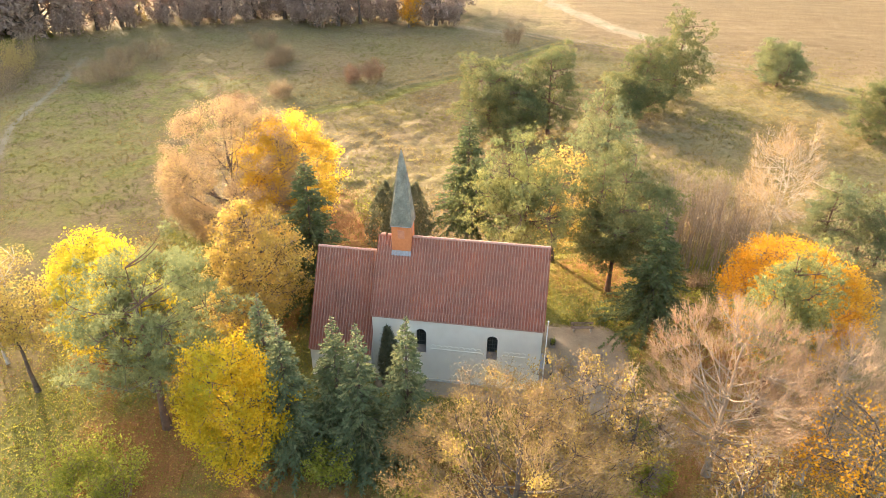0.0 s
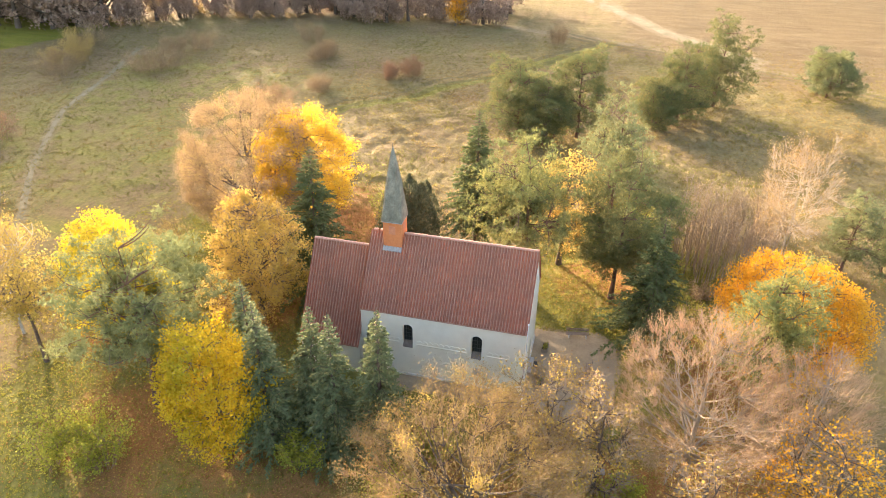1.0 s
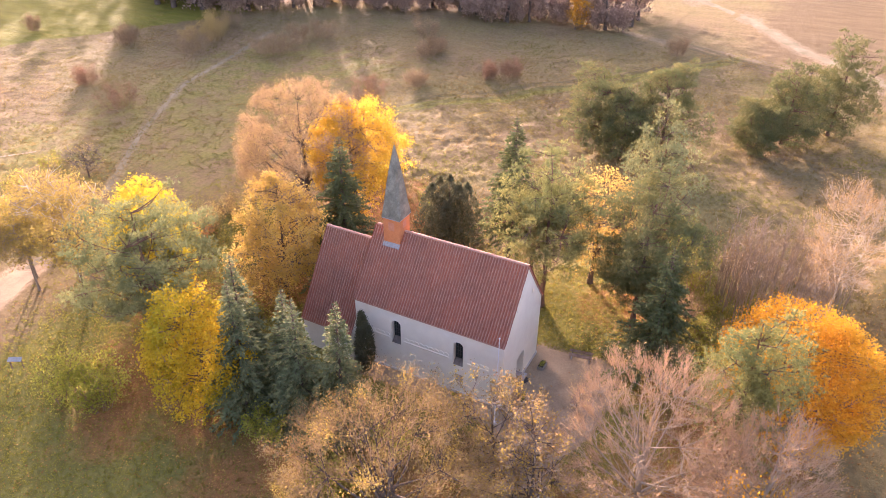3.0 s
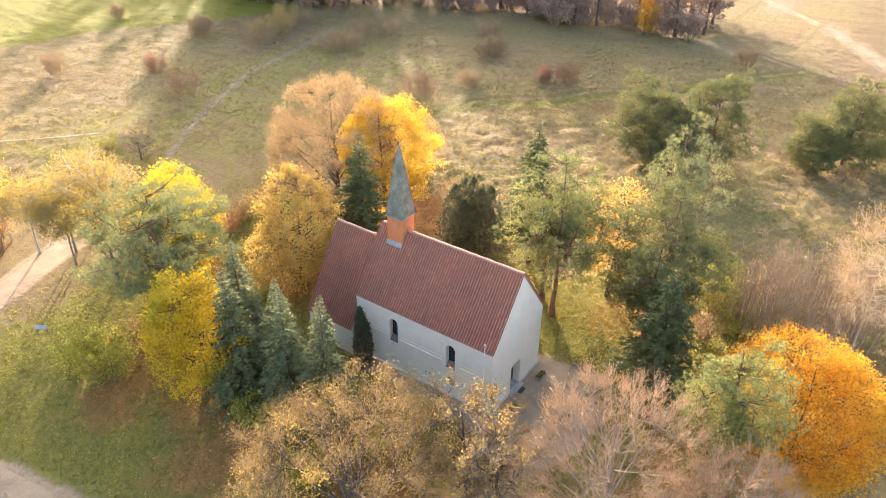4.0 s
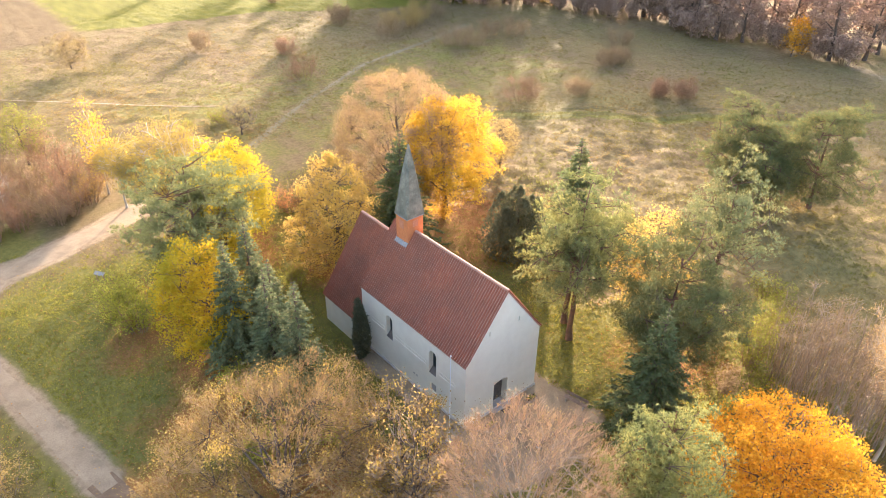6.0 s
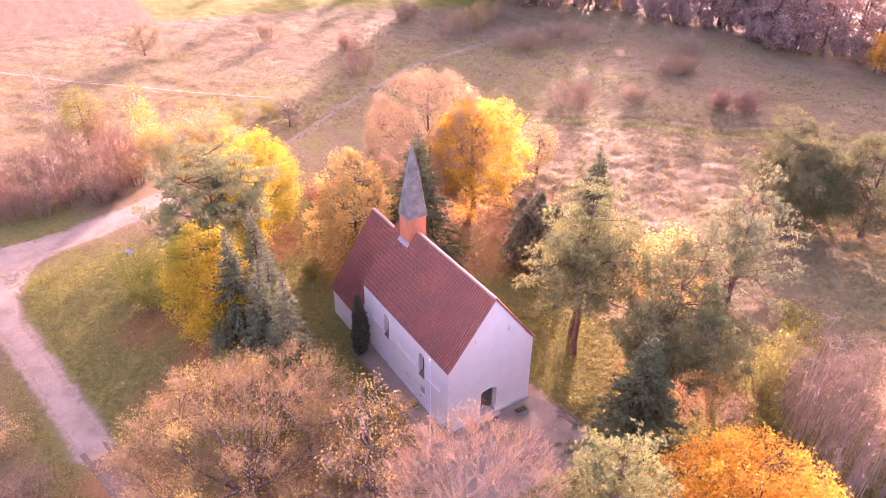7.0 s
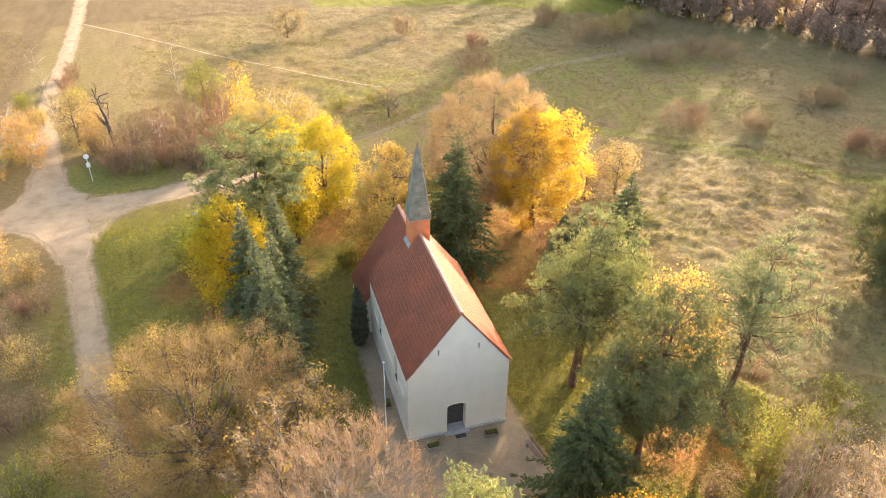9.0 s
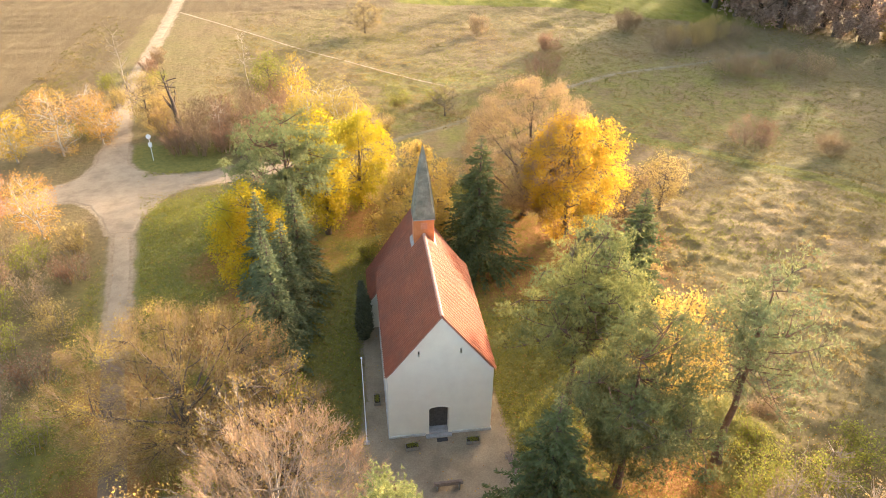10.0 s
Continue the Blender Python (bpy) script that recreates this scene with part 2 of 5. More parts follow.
M["mat"] = surface("mat", [(0.3, (0.05, 0.045, 0.04)), (0.7, (0.08, 0.07, 0.06))], 8, 50, 0.95, 0.5)


def tile_material():
    m, nt, bsdf, _ = blank("roof_tile")
    geo = nt.nodes.new("ShaderNodeNewGeometry")
    r = ramp(nt, [(0.0, (0.345, 0.108, 0.058)), (0.45, (0.375, 0.120, 0.062)), (0.8, (0.405, 0.138, 0.072)), (1.0, (0.345, 0.120, 0.070))])
    nt.links.new(geo.outputs["Random Per Island"], r.inputs[0])
    vec = obj_coords(nt)
    big = noise_tex(nt, 0.45, 5, 0.65, vec)
    rb = ramp(nt, [(0.38, (0.0, 0.0, 0.0)), (0.68, (1, 1, 1))])
    nt.links.new(big.outputs[0], rb.inputs[0])
    fine = noise_tex(nt, 22, 3, 0.6, vec)
    c = mix_rgb(nt, math_node(nt, "MULTIPLY", rb.outputs[0], 0.7), r.outputs[0], (0.215, 0.098, 0.062))
    rf = ramp(nt, [(0.3, (0.7, 0.7, 0.7)), (0.7, (1.2, 1.2, 1.2))])
    nt.links.new(fine.outputs[0], rf.inputs[0])
    nt.links.new(mix_rgb(nt, 0.5, c, rf.outputs[0], "MULTIPLY"), bsdf.inputs["Base Color"])
    bsdf.inputs["Roughness"].default_value = 0.6
    bsdf.inputs["Specular IOR Level"].default_value = 0.35
    add_bump(nt, bsdf, fine.outputs[0], 0.3, 0.01)
    return m


M["tile"] = tile_material()
M["ridge"] = surface("ridge_tile", [(0.3, (0.36, 0.17, 0.11)), (0.7, (0.52, 0.30, 0.21))], 2, 20, 0.75, 0.3, 0.01)


def glass_material():
    m, nt, bsdf, _ = blank("leaded_glass")
    bsdf.inputs["Base Color"].default_value = (0.03, 0.035, 0.035, 1)
    bsdf.inputs["Roughness"].default_value = 0.15
    nz = noise_tex(nt, 9, 2, 0.5, obj_coords(nt))
    add_bump(nt, bsdf, nz.outputs[0], 0.2, 0.01)
    return m


M["glass"] = glass_material()


def ground_material():
    """Dry meadow, lawn, leaf litter and far field, each where its own mask says."""
    m, nt, bsdf, _ = blank("ground")
    vec = obj_coords(nt)
    big, mid = noise_tex(nt, 0.035, 5, 0.6, vec), noise_tex(nt, 0.25, 5, 0.65, vec)
    fine, tiny = noise_tex(nt, 1.7, 5, 0.7, vec), noise_tex(nt, 9.0, 3, 0.7, vec)
    stretch = nt.nodes.new("ShaderNodeMapping")
    stretch.inputs["Rotation"].default_value = (0, 0, radians(38))
    stretch.inputs["Scale"].default_value = (1.0, 0.22, 1.0)
    nt.links.new(vec, stretch.inputs[0])
    streak = noise_tex(nt, 0.5, 4, 0.6, stretch.outputs[0])
    dry = ramp(nt, [(0.25, (0.104, 0.074, 0.034)), (0.45, (0.156, 0.110, 0.052)), (0.6, (0.202, 0.144, 0.071)), (0.8, (0.246, 0.181, 0.095))])
    nt.links.new(math_node(nt, "ADD", math_node(nt, "MULTIPLY", fine.outputs[0], 0.6), math_node(nt, "MULTIPLY", streak.outputs[0], 0.4)), dry.inputs[0])
    green = ramp(nt, [(0.25, (0.112, 0.100, 0.030)), (0.5, (0.162, 0.145, 0.044)), (0.8, (0.230, 0.195, 0.062))])
    nt.links.new(fine.outputs[0], green.inputs[0])
    rg = ramp(nt, [(0.40, (0, 0, 0)), (0.62, (1, 1, 1))])
    nt.links.new(math_node(nt, "ADD", math_node(nt, "MULTIPLY", big.outputs[0], 0.65), math_node(nt, "MULTIPLY", mid.outputs[0], 0.35)), rg.inputs[0])
    col = mix_rgb(nt, math_node(nt, "MULTIPLY", rg.outputs[0], 0.6), dry.outputs[0], green.outputs[0])

    def mask(name):
        a = nt.nodes.new("ShaderNodeAttribute")
        a.attribute_name = name
        wob = math_node(nt, "MULTIPLY", math_node(nt, "SUBTRACT", mid.outputs[0], 0.5), 1.1)
        wob2 = math_node(nt, "MULTIPLY", math_node(nt, "SUBTRACT", tiny.outputs[0], 0.5), 0.5)
        v = math_node(nt, "ADD", math_node(nt, "ADD", a.outputs["Fac"], wob), wob2)
        rr = ramp(nt, [(0.38, (0, 0, 0)), (0.66, (1, 1, 1))])
        nt.links.new(v, rr.inputs[0])
        return rr.outputs[0]

    lawn = ramp(nt, [(0.25, (0.108, 0.100, 0.026)), (0.5, (0.160, 0.146, 0.036)), (0.8, (0.235, 0.198, 0.052))])
    nt.links.new(fine.outputs[0], lawn.inputs[0])
    col = mix_rgb(nt, mask("lawn"), col, lawn.outputs[0])
    leaf = ramp(nt, [(0.3, (0.180, 0.074, 0.028)), (0.5, (0.290, 0.130, 0.046)), (0.68, (0.380, 0.200, 0.062))])
    nt.links.new(tiny.outputs[0], leaf.inputs[0])
    col = mix_rgb(nt, math_node(nt, "MULTIPLY", mask("litter"), 0.85), col, leaf.outputs[0])
    crop = ramp(nt, [(0.3, (0.118, 0.117, 0.017)), (0.6, (0.162, 0.154, 0.022)), (0.8, (0.215, 0.181, 0.032))])
    nt.links.new(streak.outputs[0], crop.inputs[0])
    col = mix_rgb(nt, mask("field"), col, crop.outputs[0])
    stub = ramp(nt, [(0.3, (0.120, 0.084, 0.039)), (0.6, (0.148, 0.107, 0.051)), (0.8, (0.177, 0.131, 0.068))])
    nt.links.new(streak.outputs[0], stub.inputs[0])
    col = mix_rgb(nt, mask("stubble"), col, stub.outputs[0])
    sand = ramp(nt, [(0.3, (0.149, 0.111, 0.060)), (0.55, (0.208, 0.162, 0.095)), (0.8, (0.255, 0.204, 0.128))])
    nt.links.new(fine.outputs[0], sand.inputs[0])
    col = mix_rgb(nt, math_node(nt, "MULTIPLY", mask("trail"), 0.85), col, sand.outputs[0])
    col = mix_rgb(nt, math_node(nt, "MULTIPLY", mask("rut"), 0.5), col, (0.085, 0.075, 0.032))
    stones = ramp(nt, [(0.3, (0.216, 0.159, 0.095)), (0.5, (0.292, 0.219, 0.134)), (0.75, (0.357, 0.273, 0.169))])
    nt.links.new(fine.outputs[0], stones.inputs[0])
    col = mix_rgb(nt, mask("gravel"), col, stones.outputs[0])
    nt.links.new(col, bsdf.inputs["Base Color"])
    bsdf.inputs["Roughness"].default_value = 0.95
    bsdf.inputs["Specular IOR Level"].default_value = 0.1
    add_bump(nt, bsdf, math_node(nt, "ADD", fine.outputs[0], math_node(nt, "MULTIPLY", tiny.outputs[0], 0.4)), 0.8, 0.25)
    return m


M["ground"] = ground_material()


# ---- mesh helpers ----
def raw_mesh(name, verts, faces, mat, smooth=False):
    """A mesh from arrays; faces is one array, or a list of arrays, of corner numbers."""
    groups = [f for f in (faces if isinstance(faces, list) else [faces]) if len(f)]
    me = bpy.data.meshes.new(name)
    verts = np.asarray(verts, np.float32)
    me.vertices.add(len(verts))
    me.vertices.foreach_set("co", verts.ravel())
    loops = np.concatenate([np.asarray(f, np.int32).ravel() for f in groups])
    counts = np.concatenate([np.full(len(f), len(f[0]), np.int32) for f in groups])
    me.loops.add(len(loops))
    me.loops.foreach_set("vertex_index", loops)
    me.polygons.add(len(counts))
    me.polygons.foreach_set("loop_start", np.concatenate([[0], np.cumsum(counts)[:-1]]).astype(np.int32))
    me.polygons.foreach_set("use_smooth", np.full(len(counts), smooth))
    me.update(calc_edges=True)
    me.validate()
    me.materials.append(mat)
    return me


def part(name, bm, material, parent, label=""):
    """Links a bmesh, or a mesh, as one mesh object under a thing or a part."""
    if isinstance(bm, bmesh.types.BMesh):
        bmesh.ops.recalc_face_normals(bm, faces=bm.faces)
        me = bpy.data.meshes.new(name)
        bm.to_mesh(me)
        bm.free()
        me.materials.append(material)
    else:
        me = bm
    ob = new(name, me)
    ob.parent = parent
    if label:
        ob["label"] = label
    return ob


def thing(name, x=0, y=0, z=0, rz=0, label="", category="", group="", kind=""):
    ob = new(name)
    ob.matrix_world = pose(x, y, z, 0, 0, rz)
    ob.empty_display_size = 0.3
    return tagged(ob, label, category, group, kind)


def box(bm, x0, x1, y0, y1, z0, z1, bevel=0.0):
    """A box with rounded edges, added to bm."""
    res = bmesh.ops.create_cube(bm, size=1.0)
    vs = res["verts"]
    for v in vs:
        v.co = Vector(((x0 + x1) / 2 + v.co.x * (x1 - x0), (y0 + y1) / 2 + v.co.y * (y1 - y0), (z0 + z1) / 2 + v.co.z * (z1 - z0)))
    if bevel:
        es = {e for v in vs for e in v.link_edges}
        bmesh.ops.bevel(bm, geom=list(es), offset=bevel, segments=2, affect="EDGES", profile=0.5)
    return bm


def rod(bm, a, b, r0, r1=None, sides=10):
    """A tapered rod from a to b, added to bm."""
    a, b = Vector(a), Vector(b)
    way = b - a
    m = Matrix.Translation((a + b) / 2) @ way.to_track_quat("Z", "Y").to_matrix().to_4x4()
    bmesh.ops.create_cone(bm, cap_ends=True, segments=sides, radius1=r0, radius2=r0 if r1 is None else r1, depth=way.length, matrix=m)
    return bm


def slab(outline, holes, thick, place):
    """A plate in two dimensions with holes right through it; place(u, v, depth) lays it into the world."""
    from mathutils.geometry import tessellate_polygon
    rings = [outline, *holes]
    flat = [p for r in rings for p in r]
    tris = tessellate_polygon([[Vector((u, v, 0)) for u, v in r] for r in rings])
    bm = bmesh.new()
    front = [bm.verts.new(place(u, v, 0)) for u, v in flat]
    back = [bm.verts.new(place(u, v, thick)) for u, v in flat]
    for t in tris:
        for side, order in ((front, t), (back, t[::-1])):
            try:
                bm.faces.new([side[i] for i in order])
            except ValueError:
                pass
    k = 0
    for r in rings:
        n = len(r)
        for i in range(n):
            a, b = k + i, k + (i + 1) % n
            bm.faces.new((front[a], front[b], back[b], back[a]))
        k += n
    return bm


def arch(cx, z0, z1, half, rise, n=10):
    """An opening's outline: straight sides and a rounded head that rises to z1."""
    pts = [(cx - half, z0), (cx + half, z0)]
    for i in range(n + 1):
        a = math.pi * i / n
        pts.append((cx + half * math.cos(a), z1 - rise + rise * math.sin(a)))
    return pts


# ---- ground ----
def lines(lo, hi, step, far, fine_lo, fine_hi):
    """Grid lines: close together between fine_lo and fine_hi, and ever wider far out."""
    inner = np.concatenate([np.arange(lo, fine_lo, step), np.arange(fine_lo, fine_hi, 0.42), np.arange(fine_hi, hi + step / 2, step)])
    steps = np.array([4, 12, 30, 70, 160, 400, 900, far])
    return np.concatenate([lo - steps[::-1], inner, hi + steps])


def soft_box(x, y, x0, x1, y0, y1, s):
    d = np.minimum(np.minimum(x - x0, x1 - x), np.minimum(y - y0, y1 - y))
    return np.clip(0.5 + d / s, 0, 1)


def value_noise(x, y, seed):
    """Smooth noise on a lattice, from -1 to 1."""
    rng = np.random.default_rng(seed)
    table = rng.uniform(-1, 1, (256, 256))
    xi, yi = np.floor(x).astype(int), np.floor(y).astype(int)
    fx, fy = x - xi, y - yi
    fx, fy = fx * fx * (3 - 2 * fx), fy * fy * (3 - 2 * fy)
    g = lambda i, j: table[(xi + i) % 256, (yi + j) % 256]
    return (g(0, 0) * (1 - fx) + g(1, 0) * fx) * (1 - fy) + (g(0, 1) * (1 - fx) + g(1, 1) * fx) * fy


MAIN_ROAD = [(-12, -60), (-22.5, -10), (-25.2, 2), (-28, 13), (-29.7, 22.4), (-32.4, 36), (-36.3, 51), (-40.9, 72), (-42.6, 85), (-43.2, 107), (-44.8, 140), (-48, 180), (-54, 240)]
SIDE_ROAD = [(-62, 37), (-48, 42.3), (-40, 45), (-32, 46.3), (-24.5, 47.4), (-15, 50.6), (-9, 52.8)]
FOOTPATH = [(-9, 52.8), (-2, 55), (2, 57.9), (8.5, 61.0), (16.4, 66.7), (24.6, 72.6), (34, 78), (43.5, 83), (60, 87), (80, 93)]
STRAIGHT_PATH = [(-42.8, 134), (-30, 120.8), (-18.2, 108.3), (-6, 95.8), (4.6, 85.2), (12, 79)]
FARM_TRACK = [(104, -31), (109, -25), (115, -19), (121, -13), (129, -8.5), (145, 1.5), (163, 18), (200, 45)]
GRASS_TRACK = [(62, -74), (84, -54), (94, -41), (103, -21), (111, 2), (115, 17), (117, 22)]
MOWN_TRACK = [(30, 58), (44, 50), (50, 43.8), (57, 38.5), (64, 29.5), (70, 26.5), (83, 13.5), (88, 12), (100, 3), (109, -3)]


def near_line(x, y, points, half, soft):
    """1 within a strip along a line of points, falling to 0 outside."""
    best = np.full(x.shape, 1e9)
    for (x0, y0), (x1, y1) in zip(points[:-1], points[1:]):
        t = np.clip(((x - x0) * (x1 - x0) + (y - y0) * (y1 - y0)) / ((x1 - x0) ** 2 + (y1 - y0) ** 2), 0, 1)
        best = np.minimum(best, np.hypot(x - x0 - t * (x1 - x0), y - y0 - t * (y1 - y0)))
    return np.clip((half + soft - best) / soft, 0, 1)


def trail_mask(x, y):
    ways = np.maximum(near_line(x, y, MAIN_ROAD[3:], 1.2, 1.4), near_line(x, y, SIDE_ROAD, 1.9, 1.6))
    v = np.maximum(0.6 * near_line(x, y, FOOTPATH, 0.5, 1.4), np.maximum(0.7 * ways, 0.85 * near_line(x, y, FARM_TRACK, 1.6, 2.6)))
    return np.maximum(v, np.maximum(0.6 * near_line(x, y, GRASS_TRACK, 1.0, 2.2), 0.5 * near_line(x, y, [(-42.8, 134), (12, 79)], 0.3, 1.3)))


JUNCTION = [(-40.0, 60), (-37.6, 56.6), (-36.2, 53.2), (-34.2, 50.6), (-31.6, 49.0), (-28.5, 48.6), (-27.5, 45.0), (-29.0, 43.4), (-30.2, 41.2), (-31.0, 38.4), (-31.3, 34.5), (-33.6, 34.5), (-35.2, 38.2), (-37.4, 41.4), (-40.2, 43.2), (-44, 42.4), (-44.5, 46.2), (-41.8, 47.6), (-40.4, 49.8), (-39.8, 53), (-40.2, 56)]
FORECOURT = [(-10.5, -1.0), (-6.2, -0.7), (-5.4, 3), (-5.3, 13.0), (-3.9, 13.6), (-3.9, -0.2), (3.9, -0.2), (3.9, 7), (4.7, 7), (4.9, 2), (5.0, -2.5), (5.6, -6), (3.5, -7.6), (-3, -7.2), (-8, -5.4), (-14, -6.5), (-23, -7.5), (-23.5, -4.2), (-16, -3.6)]


def gravel_mask(x, y):
    """Gravel spilt past the edges of the roads and the forecourt."""
    v = np.maximum(near_line(x, y, MAIN_ROAD[3:], 0.8, 1.2), near_line(x, y, SIDE_ROAD, 1.5, 1.3))
    return np.maximum(v, np.maximum(near_line(x, y, JUNCTION + JUNCTION[:1], 0.2, 1.1), near_line(x, y, FORECOURT + FORECOURT[:1], 0.1, 0.8)))


RUTS = [[(42, 49), (50, 43), (58, 38), (65, 30), (72, 26), (83, 14), (96, 6), (108, -2)], [(44, 51), (52, 45), (60, 40), (67, 32), (74, 28), (85, 16), (98, 8), (109, 0)], [(116, 11), (108, -2), (103, -14), (99, -25), (95, -36), (87, -49), (80, -58)], [(114, 12), (106, -1.4), (101, -14), (97, -24.5), (93, -35), (85, -48), (78, -57)]]


def rut_mask(x, y):
    v = np.zeros_like(x)
    for way in RUTS:
        v = np.maximum(v, near_line(x, y, way, 0.25, 0.9))
    return v


def lawn_mask(x, y):
    a = soft_box(x, y, -32, 17, -22, 43, 8)
    b = soft_box(x, y, -40, -22, 44, 60, 5)
    c = soft_box(x, y, -8, 80, 46, 95, 20)
    d = soft_box(x, y, 8, 27, -24, 4, 8)
    e = near_line(x, y, MOWN_TRACK, 0.8, 1.6)
    return np.maximum(np.maximum(np.maximum(a, b * 0.8), np.maximum(c * 0.50, d * 0.8)), e * 0.9)


LITTER = [(20, 24, 11), (11, 22, 9), (15, 29, 9), (-15, -9, 9), (-15, 29, 9), (2, -17, 10), (-17, 2, 9), (2, 26, 7), (-5, 35, 7), (-15, 20, 7), (16, -6, 6), (-8, -16, 9), (-26, 8, 7), (-24, -3, 7), (-20, 27, 5), (-20, 14, 6)]


def litter_mask(x, y):
    v = np.zeros_like(x)
    for cx, cy, r in LITTER:
        v = np.maximum(v, 1.0 - 0.62 * np.hypot(x - cx, y - cy) / r)
    return np.clip(v, 0, 1) * 0.85


def field_mask(x, y):
    return np.clip(0.5 + (y - (140 - 0.18 * x - 0.35 * np.maximum(x - 43, 0))) / 4, 0, 1) * np.clip(0.5 + (x - 6) / 10, 0, 1) * np.clip(0.5 + (95 - x) / 20, 0, 1)


def stubble_mask(x, y):
    west = np.clip(0.5 + (-47 - 0.05 * (y - 80) - x) / 5, 0, 1) * np.clip(0.5 + (y - 66) / 8, 0, 1)
    east = np.clip(0.5 + (x - 84 - 0.35 * np.abs(y + 40)) / 14, 0, 1) * np.clip((5 - y) / 14, 0, 1)
    north = np.clip(0.5 + (y - 133) / 6, 0, 1) * np.clip(0.5 + (8 - x) / 10, 0, 1)
    return np.maximum(np.maximum(west, east * 0.8), north * 0.9)


def meadow_rough(x, y):
    """How hummocky the ground is, 0 to 1."""
    calm = np.maximum(soft_box(x, y, -60, 18, -40, 62, 6), soft_box(x, y, -52, -30, -100, 260, 6))
    return np.clip(1 - calm, 0, 1)


def ground_height(x, y):
    r = meadow_rough(x, y)
    near = np.clip(1.6 - np.hypot(x - 30, y - 40) / 130, 0, 1)
    tussock = 0.12 * np.maximum(value_noise(x / 0.95 + 3, y / 0.8, 11) + 0.4 * value_noise(x / 2.6, y / 2.2, 12), -0.25) * soft_box(x, y, 17, 66, -24, 46, 10)
    h = tussock + 0.17 * value_noise(x / 1.5 + 7, y / 1.2, 3) + 0.12 * value_noise(x / 3.4, y / 2.6 + 9, 4)
    even = np.maximum(near_line(x, y, FARM_TRACK, 1.4, 2.5), np.maximum(near_line(x, y, GRASS_TRACK, 0.9, 2.0), np.maximum(near_line(x, y, FOOTPATH, 0.6, 1.5), near_line(x, y, STRAIGHT_PATH, 0.6, 1.5))))
    return r * near * (1 - even) * (1 - 0.55 * soft_box(x, y, 16, 110, 44, 100, 24)) * (h - 0.02) + r * 0.25 * value_noise(x / 17.0, y / 15.0, 5) - r * 0.2


def build_ground():
    xs, ys = lines(-60, 130, 0.8, 2600, 18, 64), lines(-70, 150, 0.8, 2600, -22, 44)
    gx, gy = np.meshgrid(xs, ys)
    x, y = gx.ravel(), gy.ravel()
    v = np.stack([x, y, ground_height(x, y)], 1)
    nx, ny = len(xs), len(ys)
    i = (np.arange(ny - 1)[:, None] * nx + np.arange(nx - 1)[None, :]).ravel()
    me = raw_mesh("ground", v, np.stack([i, i + 1, i + nx + 1, i + nx], 1), M["ground"], True)
    for name, f in (("lawn", lawn_mask), ("litter", litter_mask), ("field", field_mask), ("stubble", stubble_mask), ("trail", trail_mask), ("gravel", gravel_mask), ("rut", rut_mask)):
        a = me.attributes.new(name, "FLOAT", "POINT")
        a.data.foreach_set("value", f(x, y).astype(np.float32))
    tagged(new("ground", me), "autumn meadow and lawn with dry grass and fallen leaves", "ground", kind="structure")


build_ground()


def ribbon(points, width, lift, seed, step=1.0, wob=0.25, drop=0.03):
    """A strip of way along a line of points, with uneven edges."""
    p = np.array(points, float)
    d = np.concatenate([[0], np.cumsum(np.hypot(*np.diff(p, axis=0).T))])
    s = np.arange(0, d[-1], step)
    c = np.stack([np.interp(s, d, p[:, 0]), np.interp(s, d, p[:, 1])], 1)
    for _ in range(6):
        c[1:-1] = (c[:-2] + 2 * c[1:-1] + c[2:]) / 4
    t = np.gradient(c, axis=0)
    t /= np.linalg.norm(t, axis=1)[:, None]
    n = np.stack([-t[:, 1], t[:, 0]], 1)
    rng = np.random.default_rng(seed)
    out = []
    for k in np.linspace(-1, 1, 5):
        w = width / 2 * k + (wob * value_noise(np.arange(len(c)) / 3.0, np.full(len(c), seed + k + 2.5), seed) if abs(k) == 1 else 0)
        q = c + n * (np.zeros(len(c)) + w)[:, None]
        z = ground_height(q[:, 0], q[:, 1]) + lift - (drop if abs(k) == 1 else 0)
        out.append(np.concatenate([q, z[:, None]], 1))
    v = np.stack(out, 1).reshape(-1, 3)
    i = (np.arange(len(c) - 1)[:, None] * 5 + np.arange(4)[None, :]).ravel()
    return v, np.stack([i, i + 1, i + 6, i + 5], 1)


def road(name, pts, width, mat, label, category, lift=0.05, seed=1, wob=0.25, drop=0.03):
    v, f = ribbon(pts, width, lift, seed, 1.0, wob, drop)
    return tagged(new(name, raw_mesh(name, v, f[:, ::-1], mat, True)), label, category, kind="structure")


road("road", MAIN_ROAD[:4] + [(-28.2, 14)], 2.8, M["brown_track"], "brown leaf-strewn farm road under an oak", "road", 0.012, 1)
road("road", [(-27.7, 12)] + MAIN_ROAD[4:], 2.0, M["gravel"], "pale gravel farm road between grass verges", "road", 0.020, 1)
road("road", SIDE_ROAD, 3.1, M["gravel"], "pale gravel side road crossing the farm road", "road", 0.026, 2, 0.4)
road("footpath", FOOTPATH, 0.8, M["worn"], "narrow worn footpath through dry grass", "path", 0.03, 3, 0.1)
road("footpath", STRAIGHT_PATH, 0.42, M["rut"], "thin straight footpath across the meadow", "path", 0.035, 4, 0.12)
road("farm_track", FARM_TRACK, 2.6, M["worn"], "sandy farm track across stubble", "path", 0.035, 5, 0.6)


